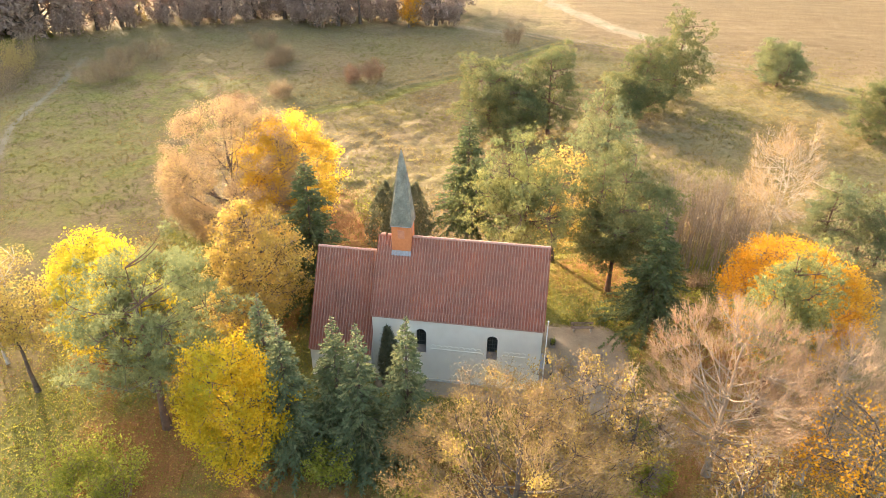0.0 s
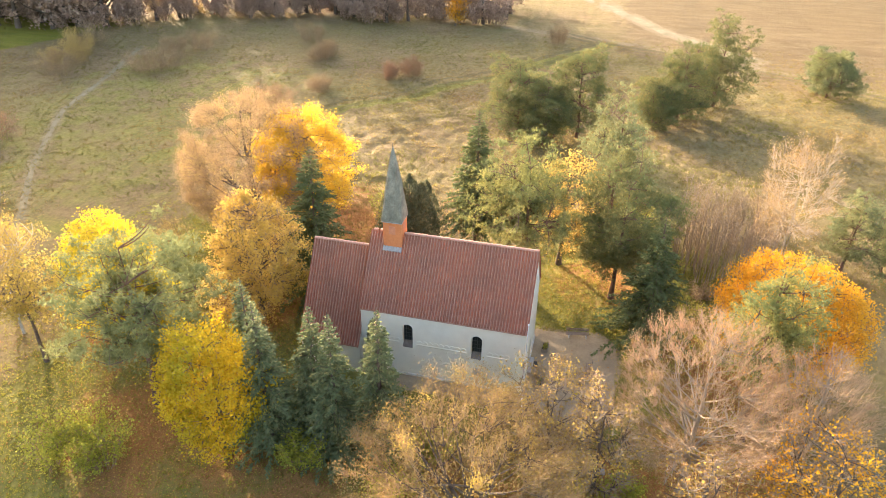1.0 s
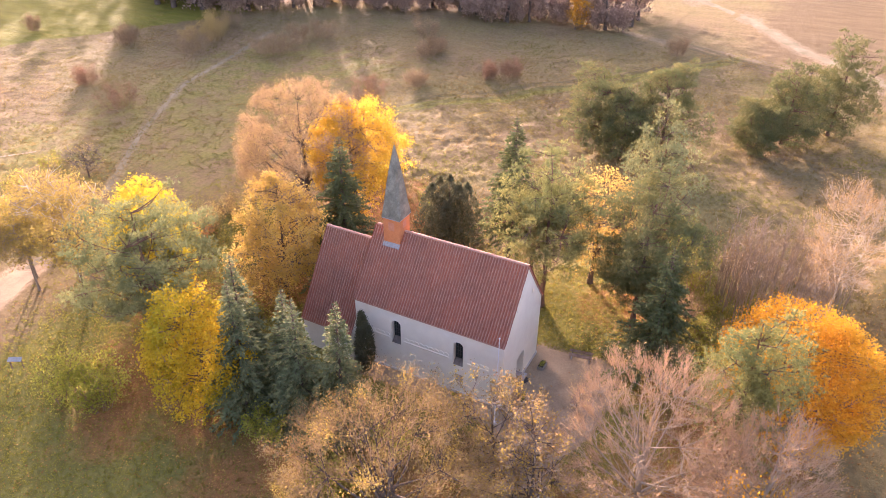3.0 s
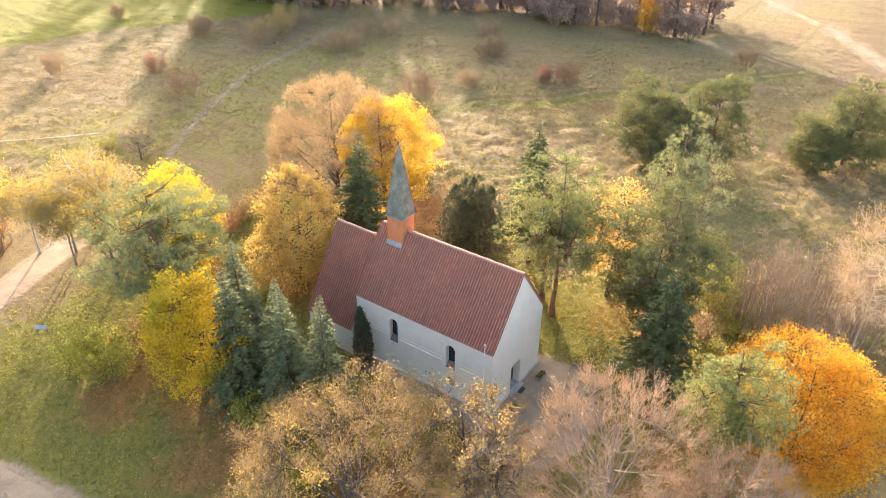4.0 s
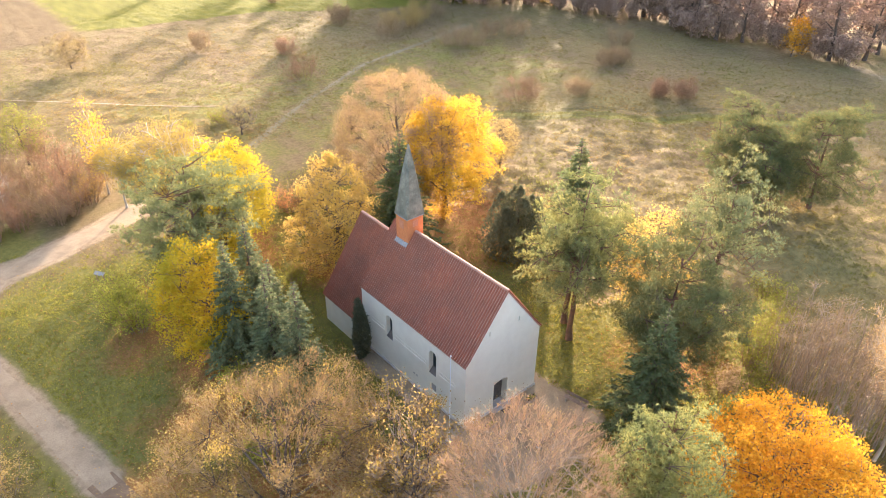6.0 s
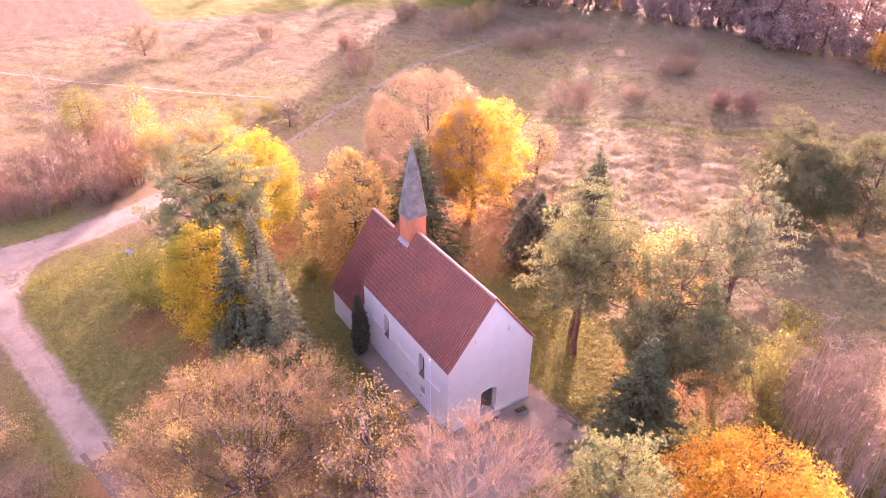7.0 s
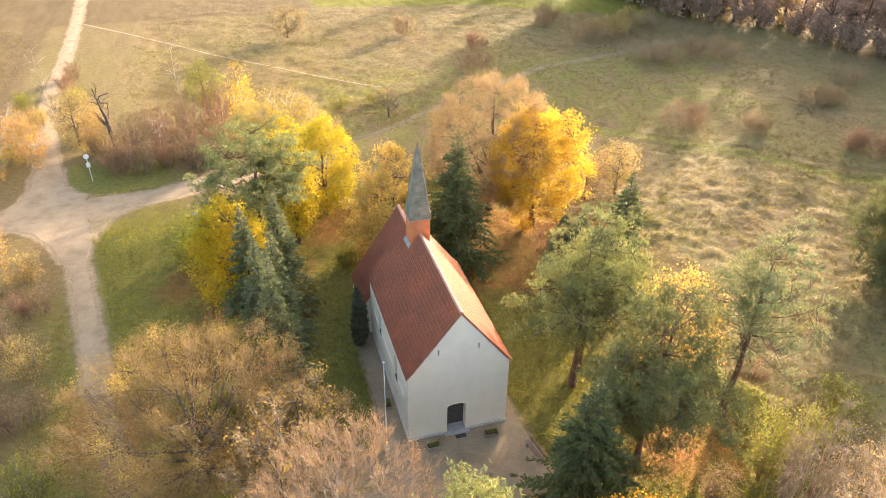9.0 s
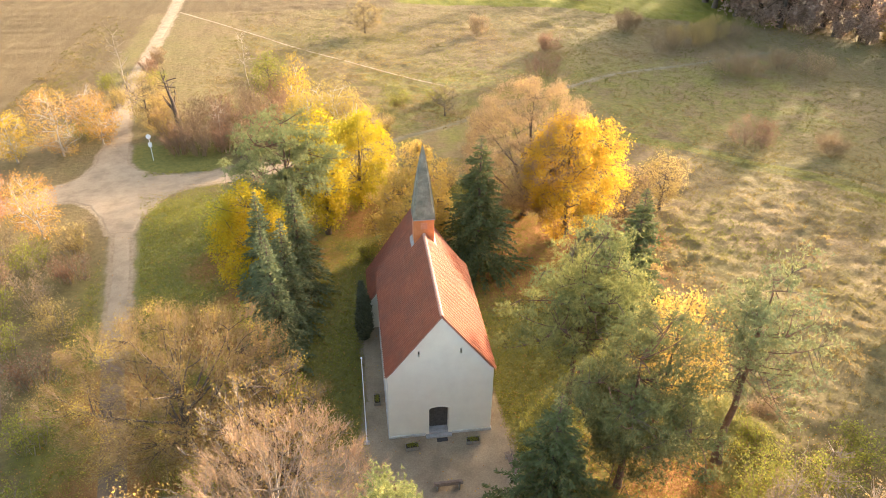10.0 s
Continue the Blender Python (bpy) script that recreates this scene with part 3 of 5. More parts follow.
def flat_patch(name, outline, mat, z, label, category):
    """Gravel laid on the ground, with a crumbled edge."""
    from mathutils.geometry import tessellate_polygon
    rng = random.Random(len(outline))
    pts = []
    for (x0, y0), (x1, y1) in zip(outline, outline[1:] + outline[:1]):
        n = max(1, int(math.hypot(x1 - x0, y1 - y0) / 0.7))
        pts += [(x0 + (x1 - x0) * i / n + rng.uniform(-0.1, 0.1), y0 + (y1 - y0) * i / n + rng.uniform(-0.1, 0.1)) for i in range(n)]
    bm = bmesh.new()
    vs = [bm.verts.new((x, y, z)) for x, y in pts]
    turn = 1 if sum(a[0] * b[1] - b[0] * a[1] for a, b in zip(pts, pts[1:] + pts[:1])) > 0 else -1
    low = []
    for i, (x, y) in enumerate(pts):
        (xa, ya), (xb, yb) = pts[i - 1], pts[(i + 1) % len(pts)]
        d = math.hypot(xb - xa, yb - ya) + 1e-6
        low.append(bm.verts.new((x + 0.3 * turn * (yb - ya) / d, y - 0.3 * turn * (xb - xa) / d, -0.01)))
    for t in tessellate_polygon([[Vector((x, y, 0)) for x, y in pts]]):
        bm.faces.new([vs[i] for i in t])
    for i in range(len(pts)):
        j = (i + 1) % len(pts)
        bm.faces.new((vs[i], low[i], low[j], vs[j]))
    return tagged(part(name, bm, mat, None), label, category, kind="structure")


flat_patch("pavement", FORECOURT, M["gravel"], 0.035, "grey gravel forecourt round the church walls", "pavement")
flat_patch("road_junction", JUNCTION, M["gravel"], 0.032, "pale gravel where two farm roads meet", "road")

# ---- church ----
HALF, LENGTH, EAVE, RIDGE = 4.0, 13.9, 6.45, 11.7          # nave
C_HALF, C_END, C_EAVE, C_RIDGE = 4.75, 19.2, 3.0, 10.1     # chancel
church = thing("church", label="small whitewashed village church with red tiled roof and slim grey spire", category="church")


def side_wall(x, y0, y1, z1, openings, thick=0.6):
    s = 1 if x < 0 else -1
    return slab([(y0, -0.3), (y1, -0.3), (y1, z1), (y0, z1)], openings, thick, lambda u, v, d: (x + s * d, u, v))


def gable_wall(y, half, eave, ridge, openings, thick=0.6, s=1, inset=0.0):
    kx = half + 0.12 - 0.55
    kz = eave + 0.55 * (ridge - eave) / (half + 0.12) - 0.10 - 0.13
    return slab([(-half, -0.3), (half, -0.3), (half, eave - 0.06), (kx, kz), (0, ridge - 0.14), (-kx, kz), (-half, eave - 0.06)], openings, thick, lambda u, v, d: (u, y + s * (d + inset), v))


WINDOWS = [(9.85, 3.1, 5.45), (3.97, 3.05, 5.4)]
north_openings = [arch(y, z0, z1, 0.44, 0.42) for y, z0, z1 in WINDOWS]
niche = [(3.5, 1.15), (4.25, 1.15), (4.25, 2.05), (3.5, 2.05)]
wall_n = part("wall", side_wall(-HALF, 0, LENGTH, EAVE - 0.03, north_openings + [niche]), M["plaster"], church, "whitewashed side wall with two arched windows")
wall_s = part("wall", side_wall(HALF, 0, LENGTH, EAVE - 0.03, [arch(y, 3.1, 5.4, 0.44, 0.42) for y in (4.0, 9.8)]), M["plaster"], church)
DOOR = (-0.13, 0.30, 3.0, 0.76)
slits = [[(x - 0.06, 8.2), (x + 0.06, 8.2), (x + 0.06, 8.7), (x - 0.06, 8.7)] for x in (-1.66, 1.46)]
wall_w = part("wall", gable_wall(0.003, HALF - 0.003, EAVE, RIDGE + 0.05, [arch(DOOR[0], DOOR[1], DOOR[2], DOOR[3], 0.26), *slits], 0.85), M["plaster"], church, "whitewashed gable with an arched doorway")
part("wall", gable_wall(LENGTH - 0.003, HALF - 0.003, EAVE, RIDGE + 0.05, [], 0.6, -1), M["plaster"], church)
# chancel
part("wall", side_wall(-C_HALF, LENGTH + 0.02, C_END, C_EAVE - 0.08, []), M["plaster"], church)
part("wall", side_wall(C_HALF, LENGTH + 0.02, C_END, C_EAVE - 0.08, []), M["plaster"], church)
part("wall", gable_wall(LENGTH + 0.023, C_HALF - 0.003, C_EAVE - 0.05, C_RIDGE, [], 0.4), M["plaster"], church)
part("wall", gable_wall(C_END - 0.003, C_HALF - 0.003, C_EAVE - 0.05, C_RIDGE, [arch(0, 2.2, 4.6, 0.45, 0.43)], 0.6, -1), M["plaster"], church)


def plinth(name, x0, x1, y0, y1):
    bm = bmesh.new()
    box(bm, x0, x1, y0, y1, -0.2, 0.24, 0.05)
    return part(name, bm, M["plinth"], church, "weathered stone plinth")


plinth("plinth", -HALF - 0.09, DOOR[0] - 1.05, -0.09, 0.3)
plinth("plinth", DOOR[0] + 1.05, HALF + 0.09, -0.09, 0.3)
plinth("plinth", -HALF - 0.08, -HALF + 0.3, 0.31, LENGTH - 0.3)
plinth("plinth", HALF - 0.3, HALF + 0.08, 0.31, LENGTH - 0.3)

# windows: leaded panes set deep, with bars, and a sloping sill
for y, z0, z1 in WINDOWS:
    win = part("window", slab(arch(y, z0 + 0.05, z1, 0.43, 0.41), [], 0.03, lambda u, v, d: (-HALF + 0.42 + d, u, v)), M["glass"], church, "dark leaded window")
    for k in (-0.2, 0.0, 0.2):
        part("window_bar", box(bmesh.new(), -HALF + 0.395, -HALF + 0.418, y + k - 0.012, y + k + 0.012, z0 + 0.1, z1 - 0.12), M["iron"], win)
    for i in range(5):
        zz = z0 + 0.45 + 0.38 * i
        part("window_bar", box(bmesh.new(), -HALF + 0.39, -HALF + 0.41, y - 0.4, y + 0.4, zz - 0.012, zz + 0.012), M["iron"], win)
    bm = bmesh.new()
    pts = [(-0.03, -0.02), (0.41, 0.42), (0.41, -0.02)]
    ends = [[bm.verts.new((-HALF + a, y + s * 0.437, z0 + b)) for a, b in pts] for s in (-1, 1)]
    bm.faces.new(ends[0]), bm.faces.new(ends[1][::-1])
    for i in range(3):
        j = (i + 1) % 3
        bm.faces.new((ends[0][i], ends[1][i], ends[1][j], ends[0][j]))
    part("window_sill", bm, M["sill"], win, "sloping dark stone sill")
part("hatch", box(bmesh.new(), -HALF + 0.14, -HALF + 0.2, 3.49, 4.26, 1.14, 2.06, 0.01), M["stone"], church, "small grey wall hatch")
for y in (4.0, 9.8):
    part("window", slab(arch(y, 3.1, 5.4, 0.43, 0.41), [], 0.03, lambda u, v, d: (HALF - 0.42 - d, u, v)), M["glass"], church)
part("window", slab(arch(0, 2.25, 4.6, 0.44, 0.42), [], 0.03, lambda u, v, d: (u, C_END - 0.4 - d, v)), M["glass"], church)
for y in (6.05, 6.45):
    part("vent", box(bmesh.new(), -HALF - 0.012, -HALF + 0.02, y - 0.06, y + 0.06, 1.36, 1.52, 0.004), M["dark_wood"], church)
for x in (-1.66, 1.46):
    part("vent", box(bmesh.new(), x - 0.06, x + 0.06, 0.3, 0.34, 8.2, 8.7), M["dark_wood"], church)

# frieze of small blind arches under the windows' heads
def frieze_piece():
    bm = bmesh.new()
    n, rings = 8, []
    for i in range(n + 1):
        a = math.pi * i / n
        rings.append([bm.verts.new((d, r * math.cos(a), r * math.sin(a))) for r, d in ((0.155, 0.0), (0.155, -0.045), (0.235, -0.045), (0.235, 0.0))])
    for a, b in zip(rings, rings[1:]):
        for i in range(3):
            bm.faces.new((a[i], a[i + 1], b[i + 1], b[i]))
    bmesh.ops.recalc_face_normals(bm, faces=bm.faces)
    me = bpy.data.meshes.new("frieze_arch")
    bm.to_mesh(me)
    bm.free()
    me.materials.append(M["plaster"])
    return me


arch_mesh = frieze_piece()
for y in [5.05 + 0.47 * i for i in range(9)] + [10.75 + 0.47 * i for i in range(4)] + [1.4 + 0.47 * i for i in range(4)]:
    ob = part("frieze_arch", arch_mesh, None, church)
    ob.location = (-HALF, y, 3.72)
for y0, y1 in ((4.8, 9.1), (10.5, 12.4), (1.2, 3.1)):
    part("moulding", box(bmesh.new(), -HALF - 0.06, -HALF + 0.02, y0, y1, 3.5, 3.58, 0.015), M["plaster"], church)

# doorway
bm = slab(arch(DOOR[0], 0.30, DOOR[2] + 0.0, DOOR[3] - 0.004, 0.255), [], 0.06, lambda u, v, d: (u, 0.62 + d, v))
door = part("door", bm, M["dark_wood"], church, "dark plank double door")
for i in range(9):
    x = DOOR[0] - 0.70 + 0.175 * i
    part("plank", box(bmesh.new(), x - 0.08, x + 0.08, 0.585, 0.618, 0.33, 2.7, 0.006), M["dark_wood"], door)
part("door_handle", rod(bmesh.new(), (DOOR[0] + 0.09, 0.55, 1.35), (DOOR[0] + 0.09, 0.55, 1.55), 0.016), M["iron"], door)
bm = slab(arch(DOOR[0], 0.2, 3.08, 0.90, 0.28), [arch(DOOR[0], 0.21, 3.0, 0.765, 0.26)], 0.035, lambda u, v, d: (u, -0.03 + d, v))
part("door_surround", bm, M["plaster"], church, "raised plaster door surround")
part("step", box(bmesh.new(), DOOR[0] - 0.755, DOOR[0] + 0.755, -0.05, 0.82, 0.02, 0.325, 0.02), M["stone"], church, "worn stone threshold")
part("step", box(bmesh.new(), DOOR[0] - 1.02, DOOR[0] + 1.02, -0.42, -0.055, 0.0, 0.17, 0.03), M["stone"], church, "worn stone step")


def tile_slope(y0, y1, profile, sign):
    """Pantiles over one roof slope: profile is (out, z) from the ridge down; sign is the side."""
    p = np.array(profile, float)
    d = np.concatenate([[0], np.cumsum(np.hypot(*np.diff(p, axis=0).T))])
    row, col = 0.36, 0.245
    rows, cols = int(math.ceil(d[-1] / row)), int(round((y1 - y0) / col))
    col = (y1 - y0) / cols
    rng = np.random.default_rng(rows * cols)
    across = np.linspace(0, 1, 6)
    wave = 0.088 * np.sin(across * 2 * np.pi + 0.6) + 0.02
    verts, faces = [], []
    k = 0
    for r in range(rows):
        s0, s1 = max(0, d[-1] - (r + 1) * row - 0.04), d[-1] - r * row
        a = np.array([np.interp(s0, d, p[:, 0]), np.interp(s0, d, p[:, 1])])
        b = np.array([np.interp(s1, d, p[:, 0]), np.interp(s1, d, p[:, 1])])
        t = (b - a) / np.linalg.norm(b - a)
        n = np.array([-t[1], t[0]])
        for c in range(cols):
            jit = rng.uniform(-0.008, 0.008, 3)
            y = y0 + (c + across * 1.04) * col + jit[0]
            top, low = a + n * (0.02 + jit[1]), b + n * (0.026 + jit[2]) + t * jit[1]
            for e, extra in ((top, 0), (low, 0), (low, -0.025)):
                w = wave + extra
                verts.append(np.stack([sign * (e[0] + n[0] * w), y, e[1] + n[1] * w], 1))
            base = k + np.arange(5)
            for o in (0, 6):
                faces.append(np.stack([base + o, base + o + 1, base + o + 7, base + o + 6], 1))
            k += 18
    return np.concatenate(verts), np.concatenate(faces)


def roof_half(y0, y1, ridge, eave_out, eave_z, sign, label):
    """Boards under the tiles, and the tiles."""
    kick = (eave_out - 0.55, eave_z + 0.55 * (ridge - eave_z) / eave_out - 0.10)
    prof = [(0.0, ridge), kick, (eave_out, eave_z)]
    bm = bmesh.new()
    upper = [[bm.verts.new((sign * x, y, z - g)) for x, z in prof] for y in (y0, y1) for g in (0.0, 0.12)]
    for a, b in ((upper[0], upper[2]), (upper[1], upper[3]), (upper[0], upper[1]), (upper[2], upper[3])):
        for i in range(2):
            bm.faces.new((a[i], a[i + 1], b[i + 1], b[i]))
    bm.faces.new((upper[0][2], upper[1][2], upper[3][2], upper[2][2]))
    board = part("roof", bm, M["ridge"], church, label)
    v, f = tile_slope(y0 - 0.07, y1 + 0.05, prof, sign)
    if sign > 0:
        f = f[:, ::-1]
    t = part("roof_tiles", raw_mesh("roof_tiles", v, f[:, ::-1], M["tile"], True), None, board)
    t["kind"] = "stuff"


for s in (-1, 1):
    roof_half(-0.06, LENGTH + 0.05, RIDGE + 0.05, HALF + 0.12, EAVE, s, "red pantile nave roof")
    roof_half(LENGTH + 0.1, C_END + 0.06, C_RIDGE, C_HALF + 0.12, C_EAVE - 0.05, s, "red pantile chancel roof")


def ridge_tile():
    bm = bmesh.new()
    rings = []
    for y, r in ((0.0, 0.165), (0.40, 0.14)):
        ring = []
        for g in (0.0, 0.025):
            ring += [bm.verts.new(((r - g) * math.cos(math.pi * i / 6), y, (r - g) * math.sin(math.pi * i / 6) * 0.9)) for i in range(7)]
        rings.append(ring)
    a, b = rings
    for i in range(6):
        bm.faces.new((a[i], a[i + 1], b[i + 1], b[i]))
        bm.faces.new((a[i], a[i + 1], a[i + 8], a[i + 7]))
        bm.faces.new((b[i], b[i + 1], b[i + 8], b[i + 7]))
    bmesh.ops.recalc_face_normals(bm, faces=bm.faces)
    me = bpy.data.meshes.new("ridge_tile")
    bm.to_mesh(me)
    bm.free()
    me.materials.append(M["ridge"])
    return me


ridge_mesh = ridge_tile()
for y0, y1, z in ((-0.08, 11.1, RIDGE + 0.06), (12.85, LENGTH + 0.05, RIDGE + 0.06), (LENGTH + 0.1, C_END + 0.06, C_RIDGE + 0.02)):
    n = int((y1 - y0) / 0.375)
    for i in range(n):
        ob = part("ridge_tile", ridge_mesh, None, church)
        ob.location = (random.uniform(-0.012, 0.012), y0 + (y1 - y0) * i / n, z + random.uniform(-0.01, 0.01))

# ridge turret and spire
TX, TY, TZ = 0.84, 11.97, 13.1
turret = part("turret", box(bmesh.new(), -TX, TX, TY - 0.78, TY + 0.78, 9.6, TZ, 0.02), M["tower"], church, "square orange-red ridge turret")
for sx in (-1, 1):
    part("shutter", box(bmesh.new(), sx * TX - 0.015 if sx > 0 else -TX - 0.03, sx * TX + 0.03 if sx > 0 else -TX + 0.015, TY - 0.28, TY + 0.28, 12.0, 12.75, 0.01), M["shutter"], turret)
for sy in (-1, 1):
    yy = TY + sy * 0.78
    part("shutter", box(bmesh.new(), -0.28, 0.28, yy - 0.02, yy + 0.02, 12.2, 12.8, 0.01), M["shutter"], turret)
for s in (-1, 1):
    bm = bmesh.new()
    slope = (RIDGE + 0.05 - EAVE) / (HALF + 0.12)
    x0, x1 = 0.80, 1.08
    q = []
    for y in (TY - 0.80, TY + 0.80):
        for g in (0.10, 0.16):
            q.append([bm.verts.new((s * x, y, RIDGE + 0.05 - slope * x + g * 1.1)) for x in (x0, x1)])
    for a, b in ((q[0], q[2]), (q[1], q[3]), (q[0], q[1]), (q[2], q[3])):
        bm.faces.new((a[0], a[1], b[1], b[0]))
    bm.faces.new((q[0][1], q[1][1], q[3][1], q[2][1]))
    part("flashing", bm, M["flashing"], turret, "pale lead flashing below the turret")
bm = bmesh.new()
box(bm, -TX - 0.09, TX + 0.09, TY - 0.87, TY + 0.87, TZ - 0.02, TZ + 0.05, 0.015)
part("cornice", bm, M["flashing"], turret, "pale metal drip edge")
# spire: a square foot that turns into eight faces on the way up
bm = bmesh.new()
SPIRE = [(0.0, 0.92, 0.915), (0.06, 0.885, 0.845), (0.25, 0.775, 0.58), (0.5, 0.59, 0.42), (0.75, 0.33, 0.225), (1.0, 0.035, 0.015)]
Z0, Z1 = TZ + 0.05, 19.4
corners = lambda a, c: [(a, -c), (a, c), (c, a), (-c, a), (-a, c), (-a, -c), (-c, -a), (c, -a)]
rings = [[Vector((x, TY + 0.94 * y, Z0 + f * (Z1 - Z0))) for x, y in corners(a, c)] for f, a, c in SPIRE]
made = [[bm.verts.new(p) for p in ring] for ring in rings]
for low, high in zip(made, made[1:]):
    for k in range(8):
        bm.faces.new((low[k], low[(k + 1) % 8], high[(k + 1) % 8], high[k]))
bm.faces.new(made[-1])
spire = part("spire", bm, M["lead"], turret, "slim grey lead-covered broach spire")
for k in range(8):
    bm = bmesh.new()
    for low, high in zip(rings, rings[1:]):
        rod(bm, low[k], high[k], 0.026, 0.02, 5)
    part("seam", bm, M["lead"], spire)
part("finial", rod(bmesh.new(), (0, TY, 19.3), (0, TY, 19.75), 0.03, 0.012, 8), M["iron"], turret)

# ---- forecourt things ----
pole = thing("flagpole", -5.79, -0.27, 0, label="tall white flagpole on the lawn's edge", category="flagpole")
part("pole", rod(bmesh.new(), (0, 0, 0), (0, 0, 8.7), 0.055, 0.03, 12), M["white_paint"], pole)
bm = bmesh.new()
bmesh.ops.create_uvsphere(bm, u_segments=12, v_segments=8, radius=0.075, matrix=Matrix.Translation((0, 0, 8.76)))
part("finial", bm, M["white_paint"], pole)
part("base", box(bmesh.new(), -0.2, 0.2, -0.2, 0.2, -0.05, 0.16, 0.03), M["stone"], pole)


def bench(x, y, rz, label):
    b = thing("bench", x, y, 0.03, rz, label, "bench", "benches on the forecourt")
    for k in range(3):
        part("seat_plank", box(bmesh.new(), -1.05, 1.05, -0.22 + 0.15 * k, -0.09 + 0.15 * k, 0.43, 0.48, 0.01), M["bench_wood"], b)
    for k in range(2):
        part("back_plank", box(bmesh.new(), -1.05, 1.05, 0.25, 0.29, 0.58 + 0.17 * k, 0.70 + 0.17 * k, 0.01), M["bench_wood"], b)
    for sx in (-0.8, 0.8):
        part("leg", box(bmesh.new(), sx - 0.05, sx + 0.05, -0.2, 0.22, 0, 0.425, 0.02), M["stone"], b)
        part("back_post", box(bmesh.new(), sx - 0.03, sx + 0.03, 0.292, 0.33, 0.0, 0.87, 0.008), M["iron"], b)
    return b


bench(-0.1, -5.2, 180, "brown slatted wooden bench facing the church door")
bench(4.9, -3.9, -80, "brown slatted wooden bench at the gravel's edge")


def planter(x, y, rz):
    p = thing("planter", x, y, 0.035, rz, "low weathered wooden planter with yellowing plants on gravel", "planter", "planters by the door")
    for k in range(2):
        z0 = 0.02 + 0.18 * k
        for sy in (-1, 1):
            part("long_board", box(bmesh.new(), -0.52, 0.52, sy * 0.25 - 0.02, sy * 0.25 + 0.02, z0, z0 + 0.165, 0.008), M["planter_wood"], p)
        for sx in (-1, 1):
            part("end_board", box(bmesh.new(), sx * 0.5 - 0.018, sx * 0.5 + 0.018, -0.228, 0.228, z0, z0 + 0.165, 0.008), M["planter_wood"], p)
    part("soil", box(bmesh.new(), -0.478, 0.478, -0.226, 0.226, 0.02, 0.33, 0.01), M["soil"], p)
    rng = np.random.default_rng(int(100 + x * 7))
    n = 320
    pos = rng.normal(0, 1, (n, 3)) * (0.24, 0.11, 0.07) + (0, 0, 0.42)
    v, f = leaf_quads(rng, pos, rng.uniform(0.05, 0.11, n))
    part("flower_bed", raw_mesh("flower_bed", v, f, M["leaf_green"]), None, p)["kind"] = "stuff"


def leaf_quads(rng, pos, size, up=0.0):
    """One folded leaf at each place, turned at random; up leans them towards lying flat."""
    n = len(pos)
    nrm = rng.normal(0, 1, (n, 3))
    nrm[:, 2] += up
    nrm /= np.linalg.norm(nrm, axis=1)[:, None]
    ref = rng.normal(0, 1, (n, 3))
    a = np.cross(nrm, ref)
    a /= np.linalg.norm(a, axis=1)[:, None] + 1e-9
    b = np.cross(nrm, a)
    s = np.asarray(size)[:, None]
    v = np.stack([pos - a * s * 0.5, pos + b * s * 0.36 + nrm * s * 0.12, pos + a * s * 0.5, pos - b * s * 0.36 + nrm * s * 0.12], 1)
    return v.reshape(-1, 3), np.arange(4 * n).reshape(n, 4)


planter(-2.35, -1.25, 4)
planter(2.4, -1.2, -3)
planter(-4.75, 4.1, 90)
part("doormat", box(bmesh.new(), -0.35, 0.5, -0.85, -0.47, 0.036, 0.06, 0.008), M["mat"], None)
tagged(bpy.data.objects["doormat"], "dark doormat lying before the church step", "doormat")


# ---- plants ----
def unit(v):
    return v / (np.linalg.norm(v, axis=-1, keepdims=True) + 1e-9)


def tube_batch(P, R, sides):
    """Tapered tubes along many lines at once: P is (n, k, 3), R is (n, k)."""
    n, k, _ = P.shape
    t = unit(np.gradient(P, axis=1))
    ref = np.where(np.abs(t[..., 2:3]) > 0.9, np.array([1.0, 0, 0]), np.array([0, 0, 1.0]))
    u = unit(np.cross(t, ref))
    w = np.cross(t, u)
    a = np.arange(sides) * 2 * np.pi / sides
    ring = P[:, :, None] + R[:, :, None, None] * (np.cos(a)[:, None] * u[:, :, None] + np.sin(a)[:, None] * w[:, :, None])
    i = (np.arange(n)[:, None, None] * k + np.arange(k - 1)[None, :, None]) * sides
    j = np.arange(sides)[None, None, :]
    q = np.stack([i + j, i + (j + 1) % sides, i + sides + (j + 1) % sides, i + sides + j], -1)
    return ring.reshape(-1, 3), q.reshape(-1, 4)


def bezier(a, b, c, k):
    s = np.linspace(0, 1, k)[None, :, None]
    return (1 - s) ** 2 * a[:, None] + 2 * s * (1 - s) * b[:, None] + s * s * c[:, None]


def joined(pieces):
    vs, fs, k = [], [], 0
    for v, f in pieces:
        vs.append(v), fs.append(f + k)
        k += len(v)
    return np.concatenate(vs), np.concatenate(fs)


def lumpy(rng, dirs, more=1.0):
    """A radius factor for each direction, for an uneven outline."""
    w = np.zeros(len(dirs))
    for f, amp in ((2.2, 0.13), (4.5, 0.10)):
        for _ in range(3):
            w += amp * np.sin(dirs @ (rng.normal(0, 1, 3) * f) + rng.uniform(0, 6.28))
    return np.maximum(0.3, 1 + w * more)


def crown_points(rng, n, cz, r, rz, shell, egg=0.0, seedlump=None, more=1.0):
    """Places in an uneven crown round (0, 0, cz); shell pushes them outwards, egg makes it wider below."""
    d = unit(rng.normal(0, 1, (n, 3)))
    rad = rng.uniform(0, 1, n) ** (1 / (3 + shell)) * lumpy(np.random.default_rng(seedlump), d, more)
    p = d * rad[:, None] * (r, r, rz)
    p[:, :2] *= (1 - egg * p[:, 2:3] / rz)
    return p + (0, 0, cz)


